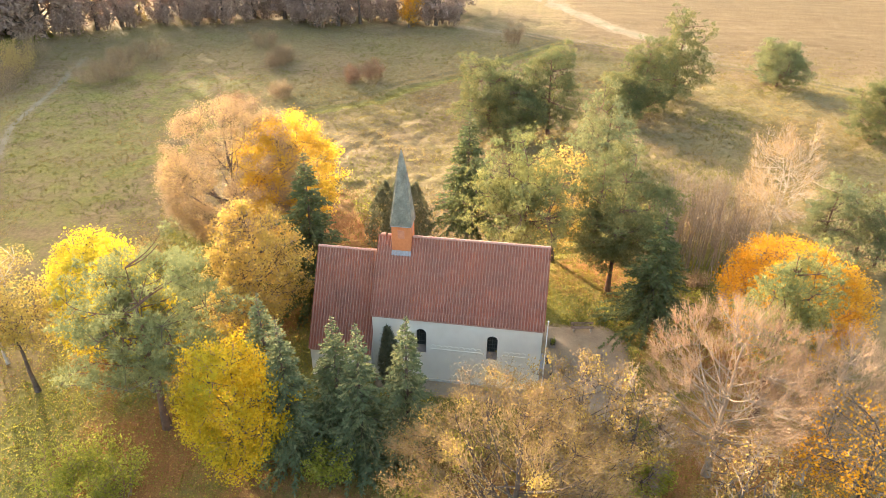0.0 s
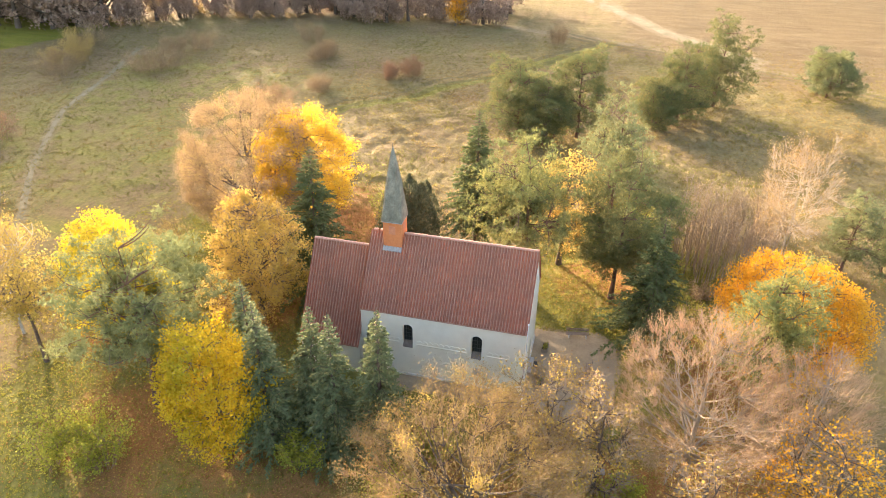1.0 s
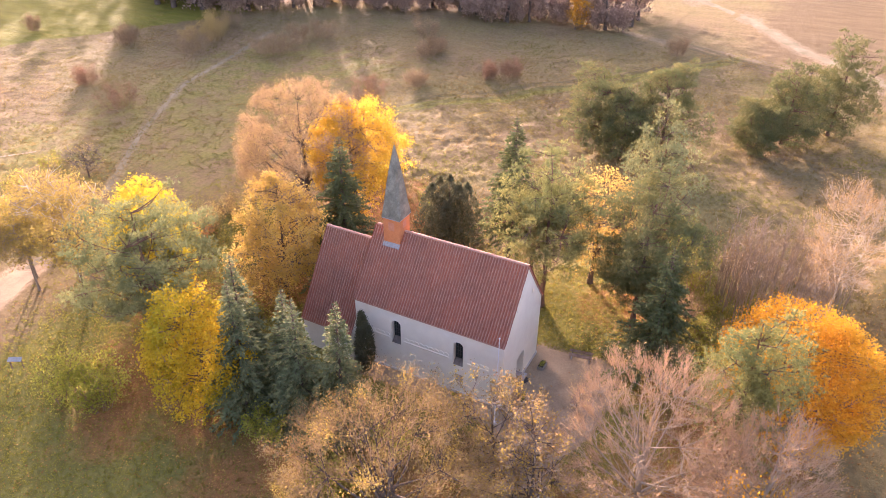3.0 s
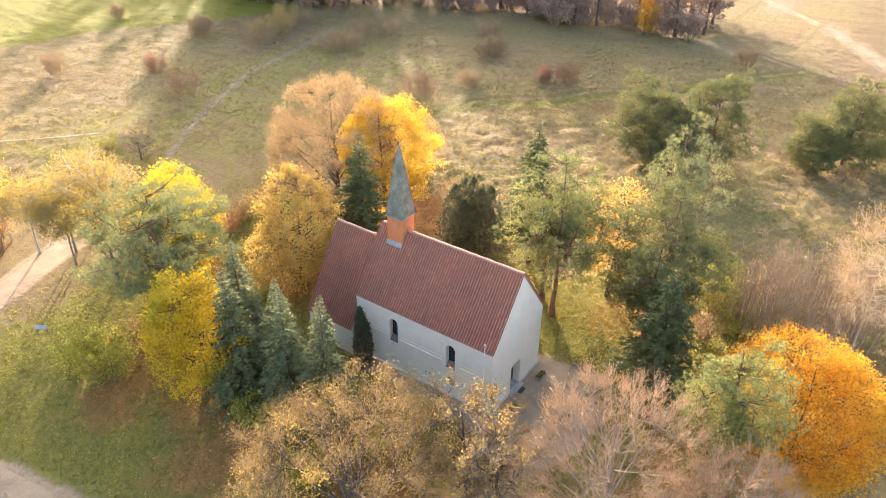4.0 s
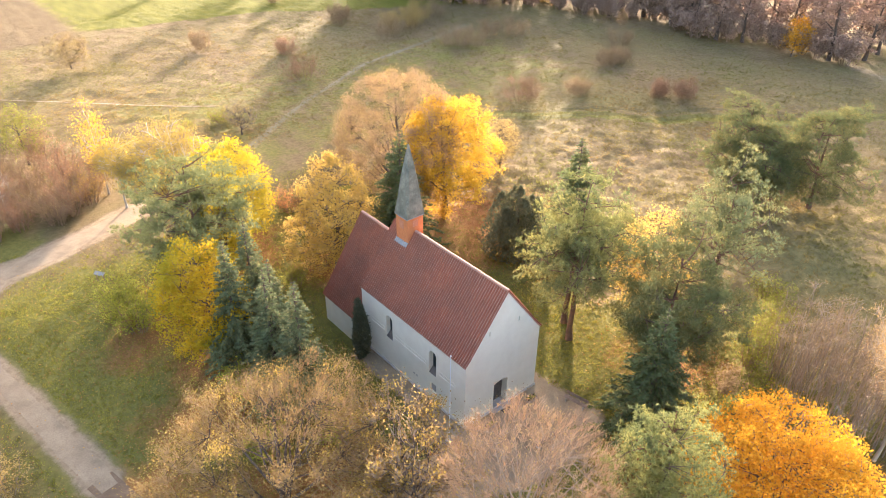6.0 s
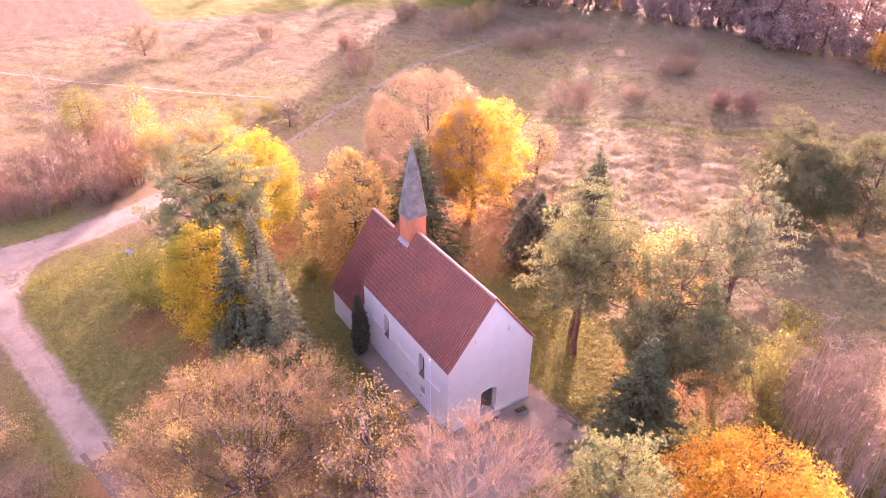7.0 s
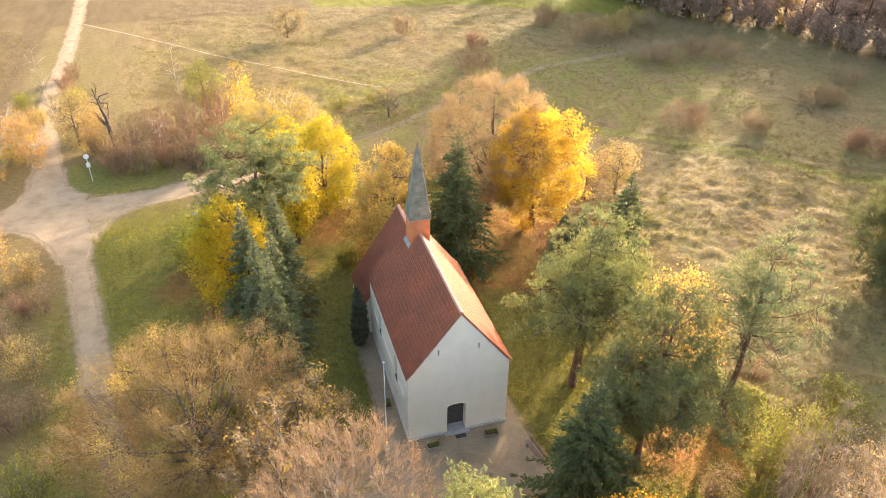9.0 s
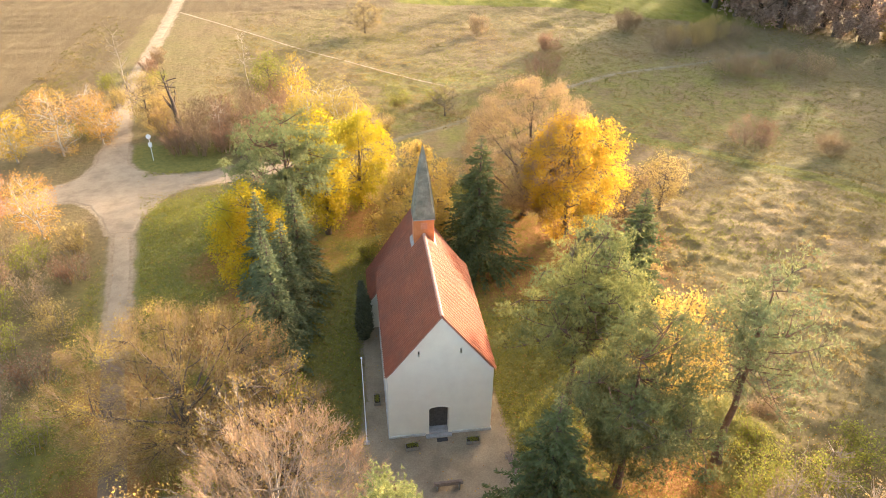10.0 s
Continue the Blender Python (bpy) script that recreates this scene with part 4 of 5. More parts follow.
def nearest(tips, nodes, rise):
    """For each tip the node to grow from: near, and below it where it can be."""
    d = np.linalg.norm(tips[:, None] - nodes[None], axis=2)
    d = d + rise * np.maximum(0, nodes[None, :, 2] - tips[:, None, 2] + 0.2)
    return np.argmin(d, axis=1)


def skeleton_tree(rng, h, trunk_r, cz, r, rz, n1, n2, n3, shell=2.0, egg=0.0, fork=0.25, lean=0.0, twig=0.016, up=0.35, top=0.86, fan=0.0, more=1.0):
    """Trunk, limbs, branches and twigs that reach for places in a crown. Returns wood, twigs and the twigs' ends."""
    lump = int(rng.integers(1e6))
    kz = 9
    zs = np.linspace(-0.15, h * top, kz)
    bend = rng.normal(0, 1, 2) * lean
    wob = np.cumsum(rng.normal(0, 0.06, (kz, 2)) * h / 12, axis=0)
    wob -= wob[0]
    tr = np.stack([bend[0] * (zs / h).clip(0) ** 1.5 + wob[:, 0], bend[1] * (zs / h).clip(0) ** 1.5 + wob[:, 1], zs], 1)
    rt = trunk_r * (1 - 0.88 * (zs / zs[-1]).clip(0) ** 0.9)
    rt[0] *= 1.35
    wood = [tube_batch(tr[None], rt[None], 8)]
    t1 = crown_points(rng, n1, cz, r * 0.72, rz * 0.78, shell + 1, egg, lump, more) + (bend[0] * 0.6, bend[1] * 0.6, 0)
    hd = np.hypot(t1[:, 0], t1[:, 1])
    sz = np.clip(t1[:, 2] - hd * (0.5 + up), h * fork, h * top * 0.97)
    a = np.stack([np.interp(sz, zs, tr[:, 0]), np.interp(sz, zs, tr[:, 1]), sz], 1)
    mid = (a + t1) / 2 + np.stack([0 * hd, 0 * hd, -0.12 * hd], 1) + rng.normal(0, 0.12, t1.shape) * r * 0.3
    p1 = bezier(a, mid, t1, 7)
    r1 = np.interp(sz, zs, rt)[:, None] * 0.55 * np.linspace(1, 0.22, 7)[None]
    wood.append(tube_batch(p1, np.maximum(r1, twig * 1.6), 5))
    t2 = crown_points(rng, n2, cz, r * 0.92, rz * 0.93, shell, egg, lump, more) + (bend[0] * 0.6, bend[1] * 0.6, 0)
    n_1 = p1[:, 2:].reshape(-1, 3)
    n_1 = np.concatenate([n_1, tr[5:]])
    b = n_1[nearest(t2, n_1, 0.7)]
    mid = (b + t2) / 2 + rng.normal(0, 0.10, t2.shape) * np.linalg.norm(t2 - b, axis=1)[:, None]
    p2 = bezier(b, mid, t2, 5)
    wood.append(tube_batch(p2, (np.linspace(2.6, 1.1, 5) * twig)[None].repeat(n2, 0), 4))
    t3 = crown_points(rng, n3, cz, r, rz, shell, egg, lump, more) + (bend[0] * 0.6, bend[1] * 0.6, 0)
    n_2 = p2[:, 1:].reshape(-1, 3)
    c = n_2[nearest(t3, n_2, 0.5)]
    ln = np.linalg.norm(t3 - c, axis=1)[:, None]
    t3 = c + (t3 - c) * np.minimum(1, 2.4 / ln)
    if fan:
        out = unit((c - (0, 0, cz - 0.5 * rz)) / (r, r, rz))
        t3 = c + unit(out * 0.8 + (0, 0, 0.45) + rng.normal(0, 0.38, c.shape)) * rng.uniform(0.5, 1.5, (n3, 1)) * fan
    mid = (c + t3) / 2 + rng.normal(0, 0.12, t3.shape) * ln.clip(0, 2)
    p3 = bezier(c, mid, t3, 4)
    tw = tube_batch(p3[:, (0, 2, 3)], (np.array([1.15, 0.75, 0.45]) * twig)[None].repeat(n3, 0), 3)
    return joined(wood), tw, p3


def leaf_tree(name, x, y, h, r, mat, label, category="tree", seed=1, leaves=9000, size=0.27, bottom=0.12, n=(11, 60, 320), shell=2.0, egg=0.0, bark="bark", twigs=True, lean=0.3, trunk=None, spread=0.42, twig_mat="brown_twig", twig=0.016, group="", top_bare=0.0, fan=0.0, more=1.0):
    """A broadleaf: trunk with limbs, twigs, and a crown of single leaves round the twigs."""
    rng = np.random.default_rng(seed)
    cz, rz = h * (1 + bottom) / 2, h * (1 - bottom) / 2
    wood, tw, p3 = skeleton_tree(rng, h, trunk or 0.022 * h, cz, r, rz, *n, shell, egg, max(0.12, bottom * 0.9), lean, twig, fan=fan, more=more)
    t = thing(name, x, y, 0, rng.uniform(0, 360), label, category, group)
    part("trunk", raw_mesh("trunk", *wood, M[bark], True), None, t)
    if twigs:
        part("branchwork", raw_mesh("branchwork", *tw, M[twig_mat]), None, t)["kind"] = "stuff"
    if leaves:
        k = rng.integers(0, len(p3), leaves)
        if top_bare:
            zz = p3[k, -1, 2] / h
            k = k[rng.uniform(0, 1, leaves) > top_bare * np.clip((zz - 0.45) * 2.2, 0, 1)]
        f = rng.uniform(0.35, 1.1, len(k))[:, None]
        pos = p3[k, 1] * (1 - f) + p3[k, 3] * f + rng.normal(0, spread, (len(k), 3)) * (1, 1, 0.8)
        pos[:, 2] = np.maximum(pos[:, 2], 0.15)
        v, q = leaf_quads(rng, pos, rng.uniform(0.65, 1.25, len(k)) * size)
        part("crown", raw_mesh("crown", v, q, M[mat]), None, t)
    return t


def needle_tufts(rng, pos, length, width, blades, up=0.6):
    """A spray of thin blades at each place."""
    n = len(pos)
    d = rng.normal(0, 1, (n, blades, 3))
    d[..., 2] += up
    d = unit(d)
    side = unit(np.cross(d, rng.normal(0, 1, (n, blades, 3))))
    L = (rng.uniform(0.6, 1.2, (n, blades, 1)) * length)
    base = pos[:, None] + rng.normal(0, 0.04, (n, blades, 3))
    v = np.stack([base - side * width * 0.5, base + side * width * 0.5, base + d * L], 2)
    return v.reshape(-1, 3), np.arange(3 * n * blades).reshape(-1, 3)


def pine_tree(x, y, h, r, label, seed, mat="needle_pine", bottom=0.42, tufts=3600, lean=0.5, group="", n=(13, 55, 260), blades=6, size=0.27, rz_more=1.0):
    """A Scots pine: bare reddish trunk, crooked limbs, needles in pads."""
    rng = np.random.default_rng(seed)
    cz, rz = h * (1 + bottom) / 2, h * (1 - bottom) / 2 * rz_more
    wood, tw, p3 = skeleton_tree(rng, h, 0.02 * h, cz, r, rz, *n, 1.2, 0.12, max(0.1, bottom * 0.75), lean, 0.022, 0.05, 0.93, 0.0, 1.3)
    t = thing("pine_tree", x, y, 0, rng.uniform(0, 360), label, "pine tree", group)
    part("trunk", raw_mesh("trunk", *wood, M["pine_bark"], True), None, t)
    part("branchwork", raw_mesh("branchwork", *tw, M["bark"]), None, t)["kind"] = "stuff"
    tufts = int(tufts * 1.5)
    k = rng.integers(0, len(p3), tufts)
    pos = p3[k, 3] + rng.normal(0, 1, (tufts, 3)) * (0.36, 0.36, 0.15)
    v, f = needle_tufts(rng, pos, size, 0.062, blades, 0.9)
    part("crown", raw_mesh("crown", v, f, M[mat]), None, t)
    return t


def spruce_tree(x, y, h, r, label, seed, mat="needle_spruce", group="", low=0.03):
    """A spruce: whorls of drooping branches, each a spray of needled twigs."""
    rng = np.random.default_rng(seed)
    t = thing("spruce_tree", x, y, 0, rng.uniform(0, 360), label, "spruce tree", group)
    zs = np.linspace(-0.1, h, 8)
    wood = tube_batch(np.stack([0 * zs, 0 * zs, zs], 1)[None], (0.016 * h * (1 - 0.95 * np.linspace(0, 1, 8)))[None], 8)
    whorls = int(h * 3.0)
    A, B, C = [], [], []
    for i in range(whorls):
        z = h * (low + (0.985 - low) * (i + rng.uniform(0, 0.6)) / whorls)
        rel = 1 - z / h
        for j in range(int(rng.integers(6, 9))):
            a = rng.uniform(0, 6.283)
            ln = r * (1.05 * rel ** 1.02 + 0.02) * rng.uniform(0.7, 1.12)
            o = np.array([math.cos(a), math.sin(a), 0])
            A.append((0, 0, z)), B.append(o * ln * 0.55 + (0, 0, z + ln * 0.06)), C.append(o * ln + (0, 0, z - ln * 0.30 * (0.2 + rel) + 0.22 * ln * (1 - rel)))
    A, B, C = np.array(A), np.array(B), np.array(C)
    C[:, 2] = np.maximum(C[:, 2], 0.15)
    P = bezier(A, B, C, 5)
    br = tube_batch(P, (np.linspace(1, 0.3, 5) * 0.022)[None].repeat(len(P), 0), 3)
    part("trunk", raw_mesh("trunk", *joined([wood, br]), M["bark"], True), None, t)
    ln = np.linalg.norm(C - A, axis=1)
    cnt = np.maximum(8, (ln * 20)).astype(int)
    k = np.repeat(np.arange(len(P)), cnt)
    s = rng.uniform(0.12, 1.0, len(k))
    pos = (1 - s)[:, None] ** 2 * A[k] + (2 * s * (1 - s))[:, None] * B[k] + (s * s)[:, None] * C[k]
    out = unit((C - A)[k])
    side = unit(np.cross(out, np.array([0, 0, 1.0]))) * rng.choice([-1, 1], len(k))[:, None]
    d = unit(out * rng.uniform(0.4, 1.0, (len(k), 1)) + side * rng.uniform(0.2, 1.0, (len(k), 1)) + rng.normal(0, 0.25, (len(k), 3)) + np.array([0, 0, -0.15]))
    tip = np.clip(0.35 + (1 - pos[:, 2] / h) * 4.5, 0.35, 1)
    L = ((0.26 + 0.42 * (1 - s) * np.minimum(1, ln[k] / 2)) * rng.uniform(0.7, 1.3, len(k)) * tip)[:, None]
    wv = unit(np.cross(d, rng.normal(0, 1, d.shape))) * 0.068 * tip[:, None]
    mid = pos + d * L * 0.5
    v = np.stack([pos, mid - wv, pos + d * L, mid + wv], 1).reshape(-1, 3)
    part("crown", raw_mesh("crown", v, np.arange(len(v)).reshape(-1, 4), M[mat]), None, t)
    return t


def bush(name, x, y, h, r, mat, label, category="shrub", seed=1, stems=16, twigs=160, leaves=900, size=0.16, stem_mat="brown_twig", upright=0.3, twig=0.012, group=""):
    """A shrub: many stems from the ground, twigs, and single leaves."""
    rng = np.random.default_rng(seed)
    t = thing(name, x, y, 0, 0, label, category, group)
    a = rng.uniform(0, 6.283, stems)
    rr = r * np.sqrt(rng.uniform(0, 1, stems)) * 0.92
    C = np.stack([np.cos(a) * rr, np.sin(a) * rr, h * (1 - 0.35 * (rr / r) ** 2) * rng.uniform(0.65, 1.0, stems)], 1)
    A = C * (upright, upright, 0) + (0, 0, -0.05)
    B = (A + C) / 2 + np.array([0, 0, 0.12 * h]) + rng.normal(0, 0.1 * r, C.shape) * (1, 1, 0.3)
    P = bezier(A, B, C, 5)
    wood = tube_batch(P, (np.linspace(2.8, 0.7, 5) * twig)[None].repeat(stems, 0), 4)
    nodes = P[:, 1:].reshape(-1, 3)
    b = nodes[rng.integers(0, len(nodes), twigs)]
    d = unit(rng.normal(0, 1, (twigs, 3)) + b * (1 / r, 1 / r, 0) * 0.6 + (0, 0, 0.7))
    e = b + d * rng.uniform(0.25, 0.75, (twigs, 1)) * min(1.6, 0.45 * max(h, r))
    p3 = bezier(b, (b + e) / 2 + rng.normal(0, 0.06, b.shape), e, 4)
    part("branchwork", raw_mesh("branchwork", *joined([wood, tube_batch(p3[:, (0, 2, 3)], (np.array([1, 0.7, 0.5]) * twig)[None].repeat(twigs, 0), 3)]), M[stem_mat]), None, t)["kind"] = "stuff"
    if leaves:
        k = rng.integers(0, twigs, leaves)
        pos = p3[k, rng.integers(1, 4, leaves)] + rng.normal(0, 0.12 + 0.05 * r, (leaves, 3))
        pos[:, 2] = np.maximum(pos[:, 2], 0.08)
        v, q = leaf_quads(rng, pos, rng.uniform(0.65, 1.3, leaves) * size)
        part("foliage", raw_mesh("foliage", v, q, M[mat]), None, t)
    return t


def column_tree(name, x, y, h, r, mat, label, category, seed, count=5200, power=0.6, low=0.02, blade=0.3, cols=1):
    """A dense dark evergreen: upright sprays over a slim or rounded body."""
    rng = np.random.default_rng(seed)
    t = thing(name, x, y, 0, 0, label, category)
    zs = np.linspace(-0.1, h * 0.9, 6)
    part("trunk", raw_mesh("trunk", *tube_batch(np.stack([0 * zs, 0 * zs, zs], 1)[None], (0.02 * h * np.linspace(1, 0.1, 6))[None], 7), M["bark"], True), None, t)
    z = rng.uniform(low, 1.0, count)
    prof = np.sin(np.pi * np.clip(z, 0, 1) ** power) ** 0.75
    a = rng.uniform(0, 6.283, count)
    d = np.stack([np.cos(a), np.sin(a), z * 2 - 1], 1)
    rad = r * prof * rng.uniform(0.55, 1.0, count) ** 0.5 * lumpy(np.random.default_rng(seed + 5), d)
    if cols > 1:
        ca = np.arange(cols) * 6.283 / (cols - 1)
        which = rng.integers(0, cols, count)
        off = (np.stack([np.cos(ca), np.sin(ca)], 1) * np.append(np.full(cols - 1, 0.52), 0)[:, None])[which] * r
        rad *= 0.55
        hs = rng.uniform(0.75, 1.0, cols)[which]
    else:
        off, hs = 0, 1
    pos = np.stack([np.cos(a) * rad, np.sin(a) * rad, z * h * hs], 1)
    pos[:, :2] += off
    v, f = needle_tufts(rng, pos, blade, 0.09, 5, 1.3)
    part("crown", raw_mesh("crown", v, f, M[mat]), None, t)
    return t


# ---- trees round the church ----
leaf_tree("maple_tree", -15.2, 21.3, 11.5, 3.7, "leaf_yellow", "dense yellow maple turning green-gold beside spruces", "maple tree", 11, 24000, 0.2, 0.06, (12, 90, 520), 3.0, 0.10, more=0.6, spread=0.36)
for x, y, h, r, s in ((-11.3, 20.1, 13.1, 3.4, 21), (-14.3, 17.6, 13.5, 3.5, 22), (-12.1, 14.6, 12.4, 3.3, 23), (-13.5, 12.5, 13.1, 3.4, 24), (-12.7, 9.3, 13.5, 3.2, 25)):
    spruce_tree(x, y, h, r, "slim blue-green spruce in a row beside the church", s, "needle_blue", "spruces beside the church")
column_tree("cypress", -5.5, 12.3, 6.4, 0.72, "needle_cypress", "dark columnar cypress against the white wall", "cypress", 31, 1600, 0.62, 0.02, 0.34)
pine_tree(-12.6, 28.6, 16.0, 6.3, "broad grey-green pine with spreading crooked limbs", 41, "needle_grey", 0.3, 5200, 0.6, "", (18, 70, 300), 7, 0.28)
leaf_tree("maple_tree", -4.7, 37.4, 12.2, 4.0, "leaf_lemon", "bright lemon-yellow maple in full sun", "maple tree", 51, 24000, 0.19, 0.07, (12, 100, 520), 3.2, 0.12, more=0.5, spread=0.34)
leaf_tree("maple_tree", -8.8, 31.6, 13.6, 2.9, "leaf_lemon", "bright yellow slender maple behind a pine", "maple tree", 52, 7000, 0.27, 0.1, (9, 50, 260), 3.0)
leaf_tree("beech_tree", 14.6, 33.4, 17.0, 8.0, "leaf_beech", "tall rust-brown beech with a thinning domed crown", "beech tree", 61, 84000, 0.15, 0.04, (26, 340, 4600), 3.4, 0.0, "bark", True, 0.0, None, 0.4, "pink_twig", 0.011, "", 0.42, 0.55, 0.15)
leaf_tree("maple_tree", 18.4, 28.9, 15.2, 5.9, "leaf_gold", "golden-orange maple glowing against the light", "maple tree", 62, 36000, 0.21, 0.05, (14, 110, 620), 2.6, 0.08, more=0.7, spread=0.36)
leaf_tree("lime_tree", 0.6, 25.8, 11.4, 4.3, "leaf_lime", "thin-leaved brownish yellow lime behind the chancel", "lime tree", 63, 20000, 0.22, 0.06, (18, 200, 2400), 1.6, 0.1, "bark", True, 0.2, None, 0.25, "grey_twig", 0.014, "", 0.0, 0.9)
spruce_tree(6.8, 22.4, 15.8, 5.7, "tall dark spruce beside the chancel", 64, "needle_spruce")
column_tree("yew_tree", 17.9, 16.1, 8.3, 3.7, "needle_yew", "dark many-topped yew on leaf-strewn ground", "yew tree", 65, 5200, 0.55, 0.03, 0.42, 7)
spruce_tree(17.7, 8.6, 16.6, 5.2, "tall dark green spruce behind pines", 66, "needle_spruce", "", 0.2)
pine_tree(11.0, 2.2, 14.8, 5.2, "light green pine with a bare leaning trunk", 71, "needle_light", 0.36, 4600, 0.6, "", (13, 60, 300))
pine_tree(12.6, 4.2, 13.6, 4.2, "light green pine crowded by its neighbour", 76, "needle_light", 0.45, 2200, 0.5, "", (11, 45, 220))
leaf_tree("maple_tree", 17.4, -0.8, 12.2, 3.6, "leaf_lime", "small thin-leaved tan maple between pines", "maple tree", 72, 6500, 0.24, 0.2, (10, 60, 360), 2.0)
pine_tree(20.6, -5.2, 17.2, 3.5, "open-crowned pine with bare crooked lower limbs", 73, "needle_pine", 0.44, 2300, 0.3, "", (15, 60, 260))
pine_tree(12.2, -6.6, 13.4, 4.6, "dense dark green pine with a rounded crown", 74, "needle_dark", 0.14, 8000, 0.4, "", (15, 80, 420))
spruce_tree(5.8, -9.8, 13.2, 5.1, "dark spruce with a pale leading shoot beside the forecourt", 75, "needle_spruce", "", 0.09)
leaf_tree("maple_tree", 3.6, -21.0, 12.0, 6.1, "leaf_orange", "broad deep orange maple with a rounded crown", "maple tree", 81, 50000, 0.18, 0.03, (14, 130, 900), 3.2, more=0.4, spread=0.36)
pine_tree(-4.7, -17.3, 16.6, 2.7, "slender light green young pine", 82, "needle_light", 0.3, 3000, 0.0, "", (12, 50, 260), 8, 0.21)
leaf_tree("oak_tree", -19.2, 1.2, 11.4, 8.2, "leaf_oak", "wide brown oak with sparse yellow leaves", "oak tree", 91, 52000, 0.115, 0.05, (26, 320, 6400), 2.0, 0.0, "bark", True, 0.05, 0.36, 0.42, "oak_twig", 0.012, "", 0.0, 0.9, 0.45)
leaf_tree("oak_tree", -12.0, -3.0, 10.2, 3.9, "leaf_oak", "thinning oak with clusters of yellow leaves", "oak tree", 92, 6500, 0.17, 0.15, (14, 120, 1400), 1.6, 0.0, "bark", True, 0.3, None, 0.25, "grey_twig", 0.016, "", 0.0, 0.9)
leaf_tree("ash_tree", -10.9, -12.6, 14.6, 5.9, "leaf_beech", "nearly leafless pinkish ash with a fan of fine twigs", "ash tree", 93, 9000, 0.10, 0.16, (34, 520, 9000), 2.6, 0.0, "grey_twig", True, 0.1, 0.3, 0.3, "pink_twig", 0.009, "", 0.0, 0.8, 0.35)
leaf_tree("ash_tree", -10.6, -19.2, 13.2, 4.2, "leaf_beech", "nearly leafless pinkish ash beside an orange maple", "ash tree", 94, 5000, 0.11, 0.2, (24, 320, 4800), 2.4, 0.0, "grey_twig", True, 0.1, 0.26, 0.3, "pink_twig", 0.010, "", 0.0, 0.9, 0.4)
leaf_tree("oak_tree", -14.0, -6.4, 10.4, 2.7, "leaf_oak", "small oak with a few tawny leaves", "oak tree", 97, 2200, 0.19, 0.15, (12, 100, 1200), 1.6, 0.0, "bark", True, 0.3, None, 0.25, "grey_twig", 0.016, "", 0.0, 0.8)
leaf_tree("oak_tree", -15.5, -20.5, 11.8, 4.4, "leaf_orange", "small oak with tattered orange leaves", "oak tree", 95, 4200, 0.20, 0.15, (13, 90, 600), 2.2, 0.0, "bark", True, 0.3, None, 0.3, "grey_twig", 0.017)
leaf_tree("oak_tree", -18.5, -12.0, 9.8, 3.6, "leaf_brown", "low brown oak scrub with curled leaves", "oak tree", 96, 3000, 0.19, 0.1, (12, 80, 500), 2.2, 0.0, "bark", True, 0.3, None, 0.3, "grey_twig", 0.017)

# thicket and trees on the east slope
for i, (x, y, h, r) in enumerate(((21.5, -13.5, 10.0, 2.6), (18.6, -16.0, 11.0, 2.8), (22.5, -18.6, 10.0, 2.8), (16.5, -19.6, 9.6, 2.6), (25.0, -15.5, 8.6, 2.6), (25.0, -22.5, 8.8, 2.6), (20.0, -22.0, 9.6, 2.6), (27.5, -19.0, 7.6, 2.4))):
    bush("sapling_thicket", x, y, h, r, "leaf_dull", "upright leafless saplings in a brown thicket", "thicket", 110 + i, 24, 420, 1500, 0.12, "grey_twig", 0.9, 0.021, "saplings on the slope")
for i, (x, y, h, r) in enumerate(((20.5, -10.6, 6.4, 2.7), (23.8, -9.0, 4.2, 2.5), (27, -9, 3.0, 2.4), (31, -6.5, 2.6, 2.4))):
    bush("hazel_bush", x, y, h, r, "leaf_green", "yellow-green hazel bush at the meadow's edge", "shrub", 120 + i, 22, 260, 2200, 0.17)
leaf_tree("birch_tree", 18.3, -22.4, 16.6, 3.6, "leaf_blush", "white-limbed birch with thin pinkish leaves", "birch tree", 130, 9000, 0.11, 0.34, (16, 150, 3000), 1.6, 0.0, "pale_twig", True, 0.2, 0.13, 0.3, "pale_twig", 0.011, "", 0.0, 0.8)
pine_tree(23.9, -30.4, 9.4, 2.9, "rounded young pine on the slope", 131, "needle_pine", 0.12, 2200, 0.2)
pine_tree(21.5, -35.5, 7.6, 3.0, "low spreading young pine", 132, "needle_pine", 0.08, 2200, 0.2)
for x, y, h, r, s in ((51.8, 9.2, 11.6, 4.9, 141), (53.9, 0.4, 13.8, 5.2, 142), (49.5, 5.0, 9.4, 4.4, 143), (73.5, -20.6, 12.9, 4.6, 144), (66.4, -14.6, 11.4, 4.4, 145), (62.5, -11.5, 6.0, 3.6, 146), (83.5, -40.3, 8.0, 4.6, 147), (60, -49, 9.5, 4.0, 148)):
    pine_tree(x, y, h, r, "dark rounded pine standing in dry meadow", s, "needle_dark" if s != 147 else "needle_pine", 0.05, 6000, 0.2, "pines in the meadow", (16, 90, 460), 5, 0.33)

